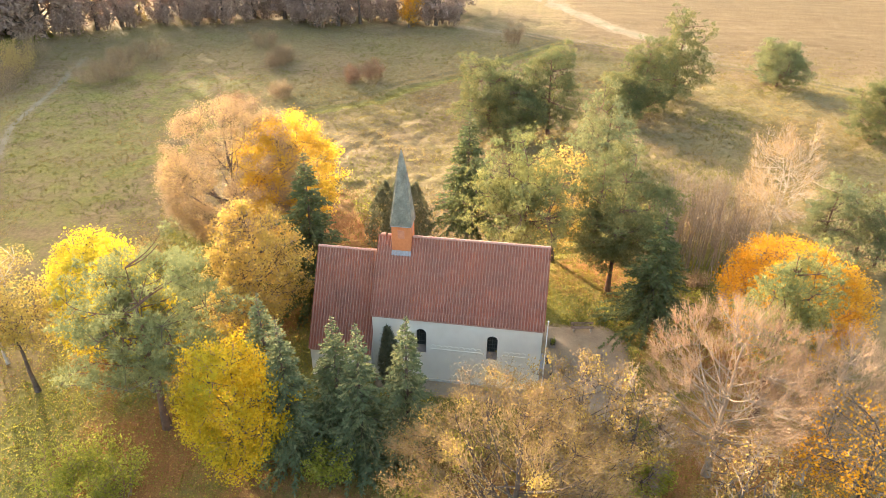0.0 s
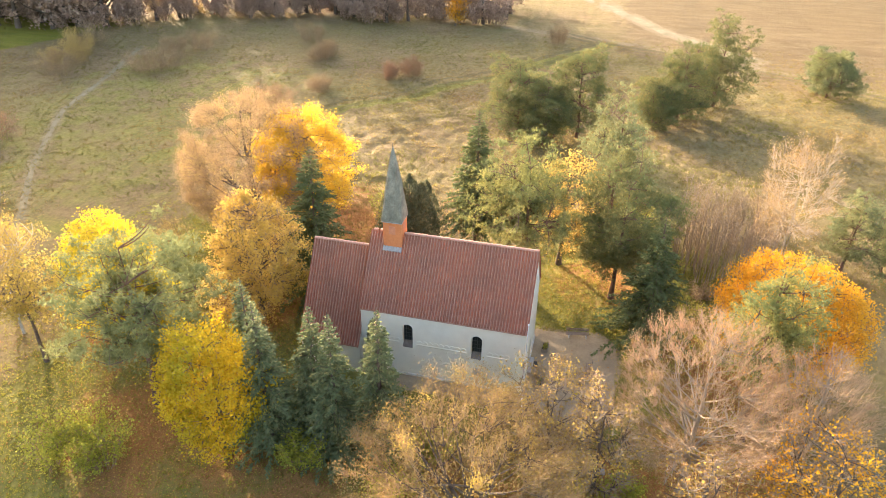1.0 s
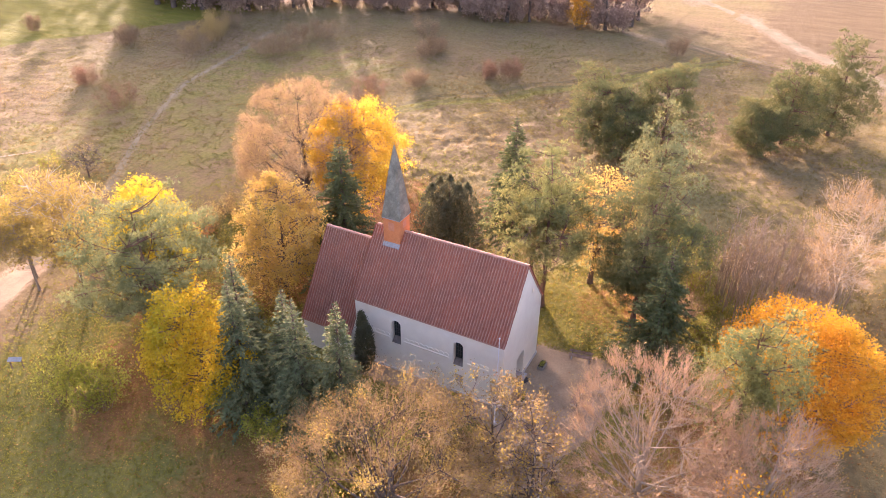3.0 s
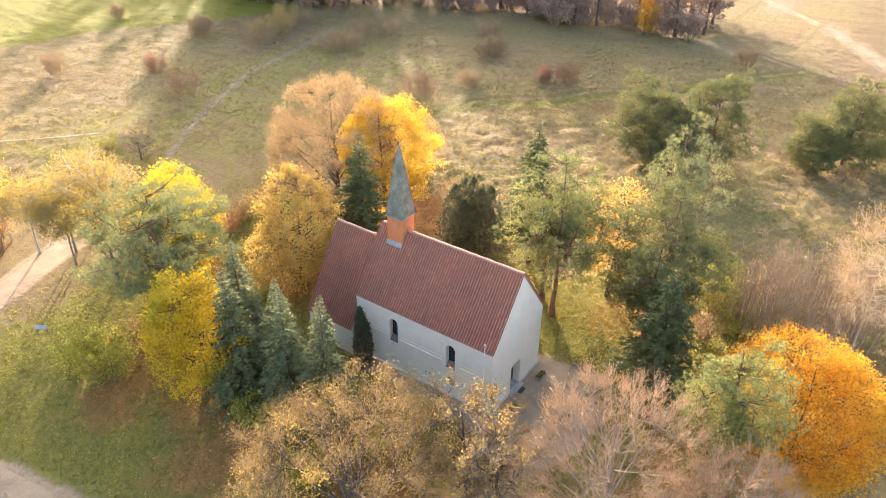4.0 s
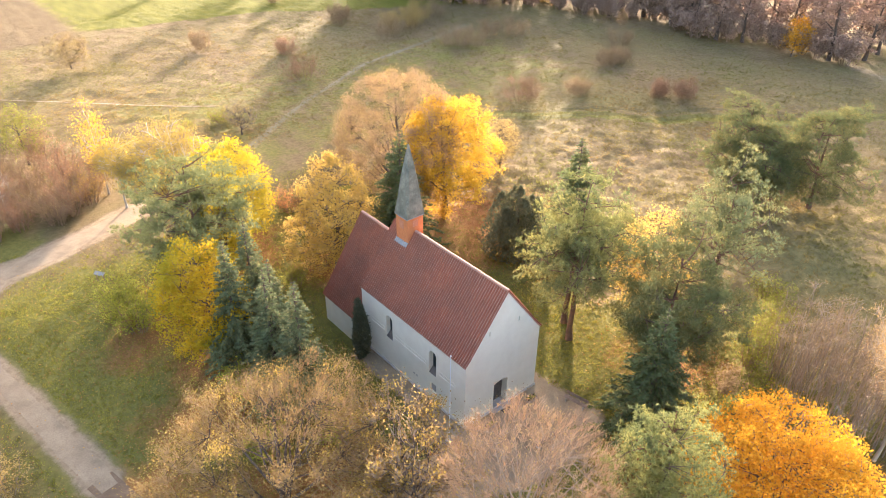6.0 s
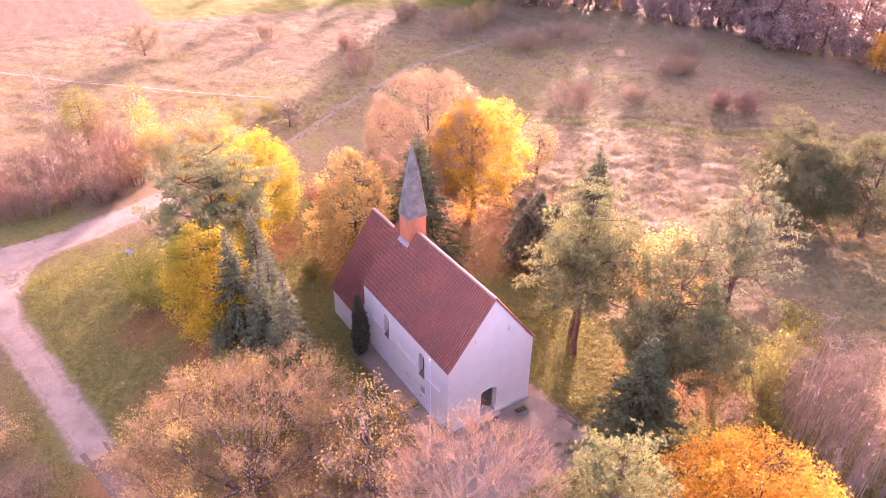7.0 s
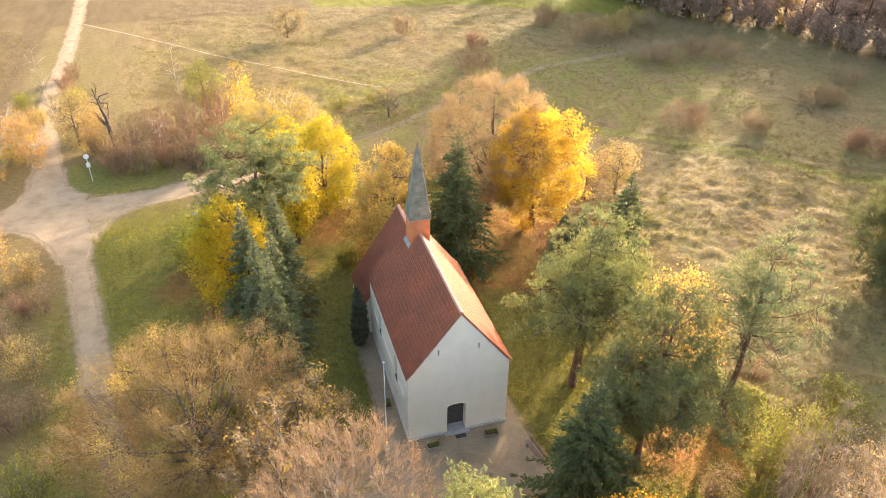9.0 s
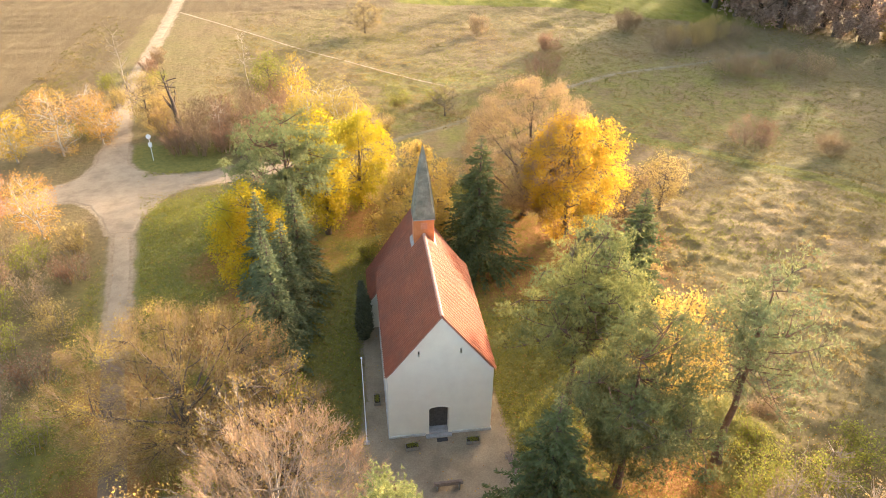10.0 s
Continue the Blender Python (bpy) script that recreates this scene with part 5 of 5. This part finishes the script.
# shrubs and small trees on the meadow
leaf_tree("cherry_tree", 31.6, 33.0, 7.2, 2.9, "leaf_tan", "small rounded yellowish cherry in grass", "cherry tree", 151, 3600, 0.2, 0.06, (10, 60, 400), 2.2, 0.0, "bark", True, 0.1, None, 0.3, "brown_twig")
leaf_tree("cherry_tree", 26.5, 31.5, 6.4, 2.6, "leaf_rust", "small brownish cherry in grass", "cherry tree", 152, 2400, 0.2, 0.06, (10, 60, 400), 2.2, 0.0, "bark", True, 0.1, None, 0.3, "brown_twig")
MEADOW_BUSHES = [(23.0, 110.5, 4.2, 2.2), (34.7, 97.4, 3.4, 2.4), (29.5, 82.5, 4.0, 3.6), (58, 113, 3.0, 2.0), (79.7, 52.5, 3.4, 2.6), (72.4, 36.3, 3.0, 2.0), (75.5, 33, 3.2, 2.2), (65.4, 81, 3.4, 4.6), (52.4, 49.6, 4.0, 3.4), (55, 110, 4.6, 2.0), (57.6, 95.5, 4.4, 4.0), (75.7, 82.5, 3.4, 2.6), (62.7, 45.8, 2.6, 2.4), (104.5, 8.6, 4.0, 2.2), (82.3, 52.7, 3.0, 2.2), (67, 79.5, 3.6, 3.6), (79.6, 79.2, 3.6, 3.6), (77, 103, 4.4, 4.6), (92, 60, 3.6, 3.2), (30, 160, 5.0, 2.0), (53, 137, 3.2, 1.6)]
for i, (x, y, h, r) in enumerate(MEADOW_BUSHES):
    bush("hawthorn_bush", x, y, h, 1.15 * r, "leaf_maroon" if i in (1, 2, 5, 6, 8) else "leaf_dull", "rounded brownish hawthorn bush in the meadow", "shrub", 160 + i, 26, 260, 3000, 0.16, "brown_twig", 0.6, 0.011, "hawthorns in the meadow")
for x, y, h, r in ((66.5, 97.5, 5.0, 3.0), (71.5, 101.0, 5.4, 3.0), (61.5, 99.5, 4.2, 2.6)):
    bush("hazel_bush", x, y, h, r, "leaf_tan", "olive-yellow hazel before the far wood", "shrub", int(x * 7), 22, 240, 2400, 0.2, "brown_twig", 0.6, 0.012, "hazels before the wood")
leaf_tree("hawthorn_tree", -1.2, 113.8, 6.4, 3.8, "leaf_tan", "rounded olive-brown hawthorn standing alone in pasture", "hawthorn tree", 182, 3600, 0.17, 0.10, (16, 120, 1600), 2.6, 0.0, "bark", True, 0.1, None, 0.3, "grey_twig", 0.016)
leaf_tree("hawthorn_tree", 9.4, 65.8, 5.2, 2.7, "leaf_tan", "bare spreading hawthorn beside the footpath", "hawthorn tree", 181, 500, 0.18, 0.15, (12, 80, 600), 2.0, 0.0, "bark", True, 0.1, None, 0.3, "grey_twig", 0.018)
for i, (x, y, h, r, mt) in enumerate(((-0.5, 61.5, 2.0, 2.0, "leaf_tan"), (2.5, 71, 2.2, 2.4, "leaf_green"), (-2.5, 66, 2.0, 2.0, "leaf_green"), (9, 72.5, 1.8, 2.4, "leaf_green"), (3.0, 40.2, 3.2, 2.2, "leaf_red"), (6.5, 41.5, 2.8, 2.2, "leaf_tan"), (10.5, 42.5, 2.2, 2.4, "leaf_tan"), (21.5, 21.0, 3.2, 2.0, "leaf_green"), (24.5, 18.5, 2.6, 2.0, "leaf_tan"), (13.0, -12.5, 1.8, 1.7, "leaf_green"), (16.2, -11.2, 2.0, 1.8, "leaf_dull"), (18.4, -12.6, 1.8, 1.8, "leaf_green"), (14.6, -15.4, 1.6, 1.8, "leaf_dull"), (10.6, -14.0, 1.6, 1.6, "leaf_green"), (23.5, -4.5, 1.8, 1.8, "leaf_green"), (26.5, -1.5, 1.4, 1.6, "leaf_dull"), (12.0, -18.0, 1.7, 1.7, "leaf_dull"))):
    bush("bramble_bush", x, y, h, r, mt, "tangled low bramble bush in rough grass", "shrub", 190 + i, 20, 240, 1200, 0.17)
bush("box_bush", -4.3, 25.6, 2.2, 1.3, "leaf_green", "clipped rounded green box bush near the chancel", "shrub", 200, 20, 200, 2600, 0.12)
for i, (x, y, h, r) in enumerate(((-19.6, 28.4, 4.2, 2.4), (-20.4, 32.6, 4.6, 2.6), (-18.0, 31.0, 3.6, 2.2), (-12.6, 5.6, 2.4, 1.8), (-15.8, 14.6, 3.0, 1.7), (-16.8, 7.4, 2.6, 2.0), (-15.5, -7.0, 2.6, 2.0), (-13.0, -8.6, 2.2, 1.6), (-17.5, -4.5, 2.4, 1.7))):
    bush("lilac_bush", x, y, h, r, "leaf_lilac", "loose green lilac bush with yellowing leaves", "shrub", 205 + i, 18, 220, 2600, 0.19)

# the corner by the road: hawthorn thicket, birches, dead tree
for i, (x, y, h, r, mt) in enumerate(((-7.6, 46.0, 12.6, 4.1, "leaf_olive"), (-9.6, 50.4, 9.4, 3.8, "leaf_olive"), (-4.0, 50.0, 9.0, 3.0, "leaf_tan"), (-12.0, 53.5, 8.8, 3.6, "leaf_olive"), (-10.9, 48.2, 8.8, 2.6, "leaf_olive"), (-6.4, 51.6, 9.8, 3.0, "leaf_tan"))):
    leaf_tree("birch_tree", x, y, h, r, mt, "thinning olive-gold birch at the road's edge", "birch tree", 220 + i, 2600 if i in (2, 5) else 5600, 0.17, 0.48, (12, 80, 620), 2.0, 0.0, "birch_bark" if i in (0, 3) else "grey_twig", True, 0.4, 0.14, 0.3, "grey_twig", 0.016, "birches by the side road")
leaf_tree("maple_tree", -10.4, 41.2, 9.6, 3.4, "leaf_olive", "young olive-yellow maple beside birches", "maple tree", 226, 5000, 0.22, 0.5, (10, 60, 360), 2.6)
HEDGE = [(-29.5, 55.5, 4.6, 2.6), (-26.4, 55.0, 4.8, 2.6), (-23.2, 56.0, 5.0, 2.8), (-31.0, 59.0, 4.6, 2.6), (-27.5, 59.5, 5.4, 2.8), (-24.0, 60.5, 5.6, 3.0), (-20.5, 58.8, 5.4, 2.8), (-17.5, 60.5, 5.0, 2.8), (-33.0, 63.5, 4.4, 2.6), (-28.5, 64.5, 5.0, 2.8), (-24.5, 65.5, 5.4, 3.0), (-20.0, 65.0, 6.0, 3.0), (-15.5, 66.0, 5.4, 3.0), (-34.0, 70.5, 4.2, 2.6), (-21, 70.5, 5.6, 3.0), (-16.5, 72, 5.4, 3.0), (-12, 63, 4.6, 2.6), (-17.8, 56.0, 4.6, 2.6), (-15.0, 57.6, 4.8, 2.6), (-19.6, 54.6, 4.4, 2.4), (-13.6, 60.6, 5.0, 2.6)]
for i, (x, y, h, r) in enumerate(HEDGE):
    mt = ("leaf_maroon", "leaf_dull", "leaf_maroon", "leaf_brown", "leaf_dull")[i % 5]
    bush("hawthorn_bush", x, y, h, r, mt, "reddish-brown hawthorn in a dense roadside thicket", "shrub", 230 + i, 24, 260, 1500, 0.17, "brown_twig", 0.4, 0.019, "thicket beside the road")
leaf_tree("willow_tree", -18.0, 74.5, 8.6, 3.0, "leaf_green", "rounded olive-yellow willow behind the thicket", "willow tree", 250, 4200, 0.2, 0.06, (10, 60, 360))
leaf_tree("willow_tree", -35.6, 66.5, 8.2, 2.9, "leaf_tan", "olive-brown willow beside the road", "willow tree", 251, 3600, 0.2, 0.08, (10, 60, 360))
leaf_tree("birch_tree", -12.5, 58.5, 11.5, 1.7, "leaf_gold", "slim golden birch above the thicket", "birch tree", 252, 1500, 0.2, 0.35, (8, 40, 240), 2.0, 0.0, "birch_bark", True, 0.2, 0.12)
for i, (x, y, h, r) in enumerate(((-21.6, 77.0, 12.0, 1.6), (-38.6, 70.5, 14.4, 1.5), (-24.0, 58.0, 7.0, 1.6))):
    leaf_tree("birch_tree", x, y, h, r, "leaf_tan", "leafless slim white birch", "birch tree", 255 + i, 0, 0.2, 0.35, (8, 30, 160), 2.0, 0.0, "pale_twig", True, 0.3, 0.09, 0.3, "grey_twig", 0.010)


def dead_tree(x, y, h):
    """A bare broken trunk with a few crooked limbs."""
    rng = np.random.default_rng(77)
    wood, tw, _ = skeleton_tree(rng, h, 0.55, h * 0.74, 1.7, h * 0.30, 5, 9, 14, 1.5, -0.3, 0.38, 0.9, 0.04, 0.7, 0.82, 0.0, 1.6)
    t = thing("dead_tree", x, y, 0, 40, "dead dark trunk with broken crooked limbs", "dead tree")
    part("trunk", raw_mesh("trunk", *wood, M["bark"], True), None, t)
    part("branchwork", raw_mesh("branchwork", *tw, M["bark"]), None, t)["kind"] = "stuff"


dead_tree(-30.0, 61.0, 10.6)
# west of the road
for i, (x, y, h, r, mt) in enumerate(((-45.0, 56.5, 9.4, 3.0, "leaf_amber"), (-40.4, 34.0, 8.0, 2.7, "leaf_amber"), (-50.5, 55.0, 7.4, 2.7, "leaf_gold"), (-42.5, 64.0, 7.4, 2.8, "leaf_rust"), (-46.5, 37.5, 6.4, 2.5, "leaf_red"), (-40.8, 60.2, 7.0, 2.4, "leaf_amber"))):
    leaf_tree("birch_tree", x, y, h, r, mt, "young orange-yellow birch in roadside scrub", "birch tree", 260 + i, 3400, 0.17, 0.1, (11, 70, 480), 2.0, 0.0, "birch_bark", True, 0.5, 0.12, 0.3, "pale_twig", 0.014, "birches west of the road")
SCRUB = [(-36.5, 31.0, 3.2, 2.2), (-39.5, 27.5, 3.8, 2.6), (-34.5, 25.6, 3.0, 2.2), (-37.0, 21.0, 4.2, 2.8), (-40.5, 19.0, 4.0, 2.6), (-34.0, 16.5, 3.4, 2.5), (-37.5, 13.5, 4.4, 2.8), (-33.0, 9.5, 3.4, 2.5), (-36.0, 6.0, 4.4, 2.8), (-31.5, 2.5, 3.2, 2.3), (-34.0, -2.0, 4.2, 2.8), (-30.0, -4.5, 3.4, 2.5), (-40.5, 9.5, 4.4, 2.8), (-39.0, 1.0, 4.6, 2.9), (-36.5, -7.0, 4.6, 2.8), (-31.0, -10.5, 4.0, 2.6), (-27.5, -15.0, 3.6, 2.5), (-42.5, 23.5, 4.2, 2.6), (-44.0, 30.0, 3.8, 2.6), (-44.5, 62, 3.0, 2.4), (-42, 75, 3.0, 1.6), (-45.5, 82, 3.2, 1.6), (-40, 90, 3.4, 1.8), (-40.2, 97, 3.0, 1.6), (-38, 84, 2.8, 1.6)]
for i, (x, y, h, r) in enumerate(SCRUB):
    mt = ("leaf_tan", "leaf_green", "leaf_maroon", "leaf_dull", "leaf_green")[i % 5]
    bush("scrub_bush", x, y, h, r, mt, "wild roadside scrub with yellowing leaves", "shrub", 270 + i, 18, 150, 1500, 0.17, "grey_twig", 0.6, 0.014, "scrub west of the road")

# ---- far woods ----
def wood_variant(seed, h, r, mat, leaves):
    t = leaf_tree("woodland_tree", 0, 0, h, r, mat, "bare grey-brown tree in a far wood", "tree", seed, leaves, 0.5, 0.02, (6, 24, 60), 2.0, 0.0, "bark", True, 0.3, None, 0.5, "brown_twig", 0.03, "woods beyond the meadow")
    return t


protos = [wood_variant(300, 19, 4.6, "leaf_wood", 2700), wood_variant(301, 20.5, 5.0, "leaf_wood", 2900), wood_variant(302, 17, 4.4, "leaf_wood", 2500), wood_variant(303, 11, 3.2, "leaf_tan", 1700)]
under = bush("woodland_shrub", 100, 60, 6.5, 3.8, "leaf_wood", "brown undergrowth along the edge of a far wood", "shrub", 310, 12, 80, 1500, 0.42, "brown_twig", 0.3, 0.03, "undergrowth of the far wood")
tagged(protos[3], "yellow-leaved tree in a far wood", "tree")
spots = []
rng_w = random.Random(5)
for _ in range(4000):
    x, y = rng_w.uniform(82, 165), rng_w.uniform(23, 176)
    edge = 119 - 0.15 * (y - 18) + 2.5 * math.sin(y * 0.21)
    if y > 86:
        edge -= min(y - 86, 24) * 0.62
    if y > 128:
        edge += (y - 128) * 0.55
    if x < edge or x > edge + 25 or y > 147 + 0.917 * (x - 96) or any((x - a) ** 2 + (y - b) ** 2 < 5.2 ** 2 for a, b in spots):
        continue
    spots.append((x, y))
    if len(spots) >= 240:
        break
# added by hand to close the wood's shade; those past y 180 stand unseen
spots += [(88, 113), (92, 118.5), (85.5, 119), (89, 125), (84, 127), (84.5, 133), (88, 137), (98, 199), (104, 196), (109, 190), (115, 186), (100, 206), (118, 181), (115.0, 73.2), (117.5, 69.6), (122.5, 79.0), (120.5, 66.5), (116.0, 84.0)]
for i, (x, y) in enumerate(spots):
    k = 3 if i % 31 == 5 else i % 3
    s = rng_w.uniform(1.3, 1.48) if y > 108 and x < 100 else rng_w.uniform(1.12, 1.3) if y > 110 else rng_w.uniform(0.86, 1.0)
    m = pose(x, y, ground_height(np.array([x]), np.array([y]))[0], 0, 0, rng_w.uniform(0, 360)) @ Matrix.Scale(s, 4)
    if i < 4:
        protos[i].matrix_basis = m
    else:
        copy_thing(protos[k], m)
for ob in protos:
    ob.scale = (1, 1, 1)
for i in range(34):
    y = 24 + i * 3.2
    x = 119 - 0.15 * (y - 18) + 2.5 * math.sin(y * 0.21) - max(0, min(y - 86, 24)) * 0.62 + rng_w.uniform(-2, 4)
    m = pose(x, y + rng_w.uniform(-1, 1), -0.1, 0, 0, rng_w.uniform(0, 360)) @ Matrix.Scale(rng_w.uniform(0.7, 1.15), 4)
    if i:
        copy_thing(under, m)
    else:
        under.matrix_basis = m
under.scale = (1, 1, 1)


leaf_tree("birch_tree", 113.5, 33.5, 8.2, 2.6, "leaf_orange", "small orange birch at the edge of a far wood", "birch tree", 330, 2200, 0.3, 0.06, (8, 40, 200), 2.2)

# ---- roadside things ----
def road_sign(x, y, rz):
    s = thing("road_sign", x, y, 0, rz, "round white road sign with a plate on a grey post", "road sign")
    part("post", rod(bmesh.new(), (0, 0, 0), (0, 0, 3.9), 0.045, 0.045, 10), M["white_paint"], s)
    bm = bmesh.new()
    bmesh.ops.create_cone(bm, cap_ends=True, segments=28, radius1=0.33, radius2=0.33, depth=0.03, matrix=pose(0, -0.065, 3.55, 90))
    part("disc", bm, M["white_paint"], s)
    part("plate", box(bmesh.new(), -0.24, 0.24, -0.075, -0.048, 2.05, 2.7, 0.01), M["white_paint"], s)


road_sign(-32.6, 53.8, 10)


def notice_board(x, y, rz):
    b = thing("notice_board", x, y, 0, rz, "pale tilted notice board on two short posts", "notice board")
    for sx in (-0.5, 0.5):
        part("post", box(bmesh.new(), sx - 0.04, sx + 0.04, -0.04, 0.04, 0, 0.95, 0.008), M["bench_wood"], b)
    bm = box(bmesh.new(), -0.6, 0.6, -0.22, 0.22, -0.03, 0.03, 0.01)
    bmesh.ops.transform(bm, matrix=pose(0, 0, 1.05, 28), verts=bm.verts)
    part("panel", bm, M["flashing"], b)


notice_board(-19.6, 39.2, -60)
notice_board(-11.6, -6.6, -80)


# ---- ground cover ----
def keep_off(x, y):
    """True where the ground is free of church, gravel and road."""
    ok = ~((x > -5.6) & (x < 5.2) & (y > -7.5) & (y < 19.5))
    p = np.array(MAIN_ROAD, float)
    for (x0, y0), (x1, y1) in zip(p[:-1], p[1:]):
        t = np.clip(((x - x0) * (x1 - x0) + (y - y0) * (y1 - y0)) / ((x1 - x0) ** 2 + (y1 - y0) ** 2), 0, 1)
        ok &= np.hypot(x - x0 - t * (x1 - x0), y - y0 - t * (y1 - y0)) > 1.9
    side = [(-62, 37), (-48, 42.3), (-40, 45), (-24.5, 47.4), (-9, 52.8)]
    for (x0, y0), (x1, y1) in zip(side[:-1], side[1:]):
        t = np.clip(((x - x0) * (x1 - x0) + (y - y0) * (y1 - y0)) / ((x1 - x0) ** 2 + (y1 - y0) ** 2), 0, 1)
        ok &= np.hypot(x - x0 - t * (x1 - x0), y - y0 - t * (y1 - y0)) > 2.4
    return ok


def grass_tufts():
    """Clumps of dry blades on the meadow, thick where the ground is rough."""
    rng = np.random.default_rng(400)
    x, y = rng.uniform(-60, 112, 230000), rng.uniform(-66, 132, 230000)
    rough = meadow_rough(x, y)
    rough = rough * (1 - 0.6 * soft_box(x, y, 16, 110, 44, 100, 24))
    clump = value_noise(x / 1.5 + 7, y / 1.1, 3) * 0.5 + value_noise(x / 6, y / 5, 8) * 0.5
    fade = np.clip((122 - x) / 60, 0, 1) * np.clip((138 - y) / 55, 0, 1) * np.clip((y + 78) / 40, 0, 1)
    keep = (rng.uniform(0, 1, len(x)) < fade * rough * (0.35 + 0.9 * np.clip(clump + 0.2, 0, 1))) & keep_off(x, y)
    x, y = x[keep], y[keep]
    pos = np.stack([x, y, ground_height(x, y)], 1)
    n, b = len(pos), 4
    d = rng.normal(0, 0.55, (n, b, 3))
    d[..., 2] = 1
    d = unit(d)
    side = unit(np.cross(d, rng.normal(0, 1, (n, b, 3))))
    L = rng.uniform(0.12, 0.34, (n, 1, 1)) * rng.uniform(0.7, 1.2, (n, b, 1))
    base = pos[:, None] + rng.normal(0, 0.16, (n, b, 3)) * (1, 1, 0)
    v = np.stack([base - side * 0.05, base + side * 0.05, base + d * L], 2).reshape(-1, 3)
    ob = new("grass_tufts", raw_mesh("grass_tufts", v, np.arange(len(v)).reshape(-1, 3), M["grass"]))
    tagged(ob, "clumps of dry tan meadow grass", "grass", kind="stuff")


grass_tufts()


def lawn_grass():
    """Short blades over the lawn that catch the low sun."""
    rng = np.random.default_rng(402)
    x, y = rng.uniform(-33, 20, 90000), rng.uniform(-24, 50, 90000)
    keep = (rng.uniform(0, 1, len(x)) < lawn_mask(x, y) * (1 - 0.6 * litter_mask(x, y))) & keep_off(x, y)
    x, y = x[keep], y[keep]
    n, b = len(x), 3
    d = rng.normal(0, 0.5, (n, b, 3))
    d[..., 2] = 1
    d = unit(d)
    side = unit(np.cross(d, rng.normal(0, 1, (n, b, 3))))
    base = np.stack([x, y, ground_height(x, y)], 1)[:, None] + rng.normal(0, 0.12, (n, b, 3)) * (1, 1, 0)
    v = np.stack([base - side * 0.05, base + side * 0.05, base + d * rng.uniform(0.07, 0.17, (n, b, 1))], 2).reshape(-1, 3)
    tagged(new("lawn_grass", raw_mesh("lawn_grass", v, np.arange(len(v)).reshape(-1, 3), M["lawn_blade"])), "short olive lawn grass round the church", "grass", kind="stuff")


lawn_grass()


def fallen_leaves():
    """Single leaves lying under the trees and over the lawn."""
    rng = np.random.default_rng(401)
    x, y = rng.uniform(-34, 32, 130000), rng.uniform(-30, 48, 130000)
    p = 0.13 + 0.87 * litter_mask(x, y) ** 1.5
    keep = (rng.uniform(0, 1, len(x)) < p) & ~((x > -4.2) & (x < 4.2) & (y > -0.5) & (y < 19.4))
    x, y = x[keep], y[keep]
    on = ~keep_off(x, y)
    sel = ~on | (rng.uniform(0, 1, len(x)) < 0.15)
    x, y, on = x[sel], y[sel], on[sel]
    pos = np.stack([x, y, ground_height(x, y) + 0.05 + 0.03 * on], 1)
    v, f = leaf_quads(rng, pos, rng.uniform(0.09, 0.19, len(pos)), 2.5)
    tagged(new("fallen_leaves", raw_mesh("fallen_leaves", v, f, M["litter"])), "scattered fallen leaves in brown and gold", "leaves", kind="stuff")


fallen_leaves()
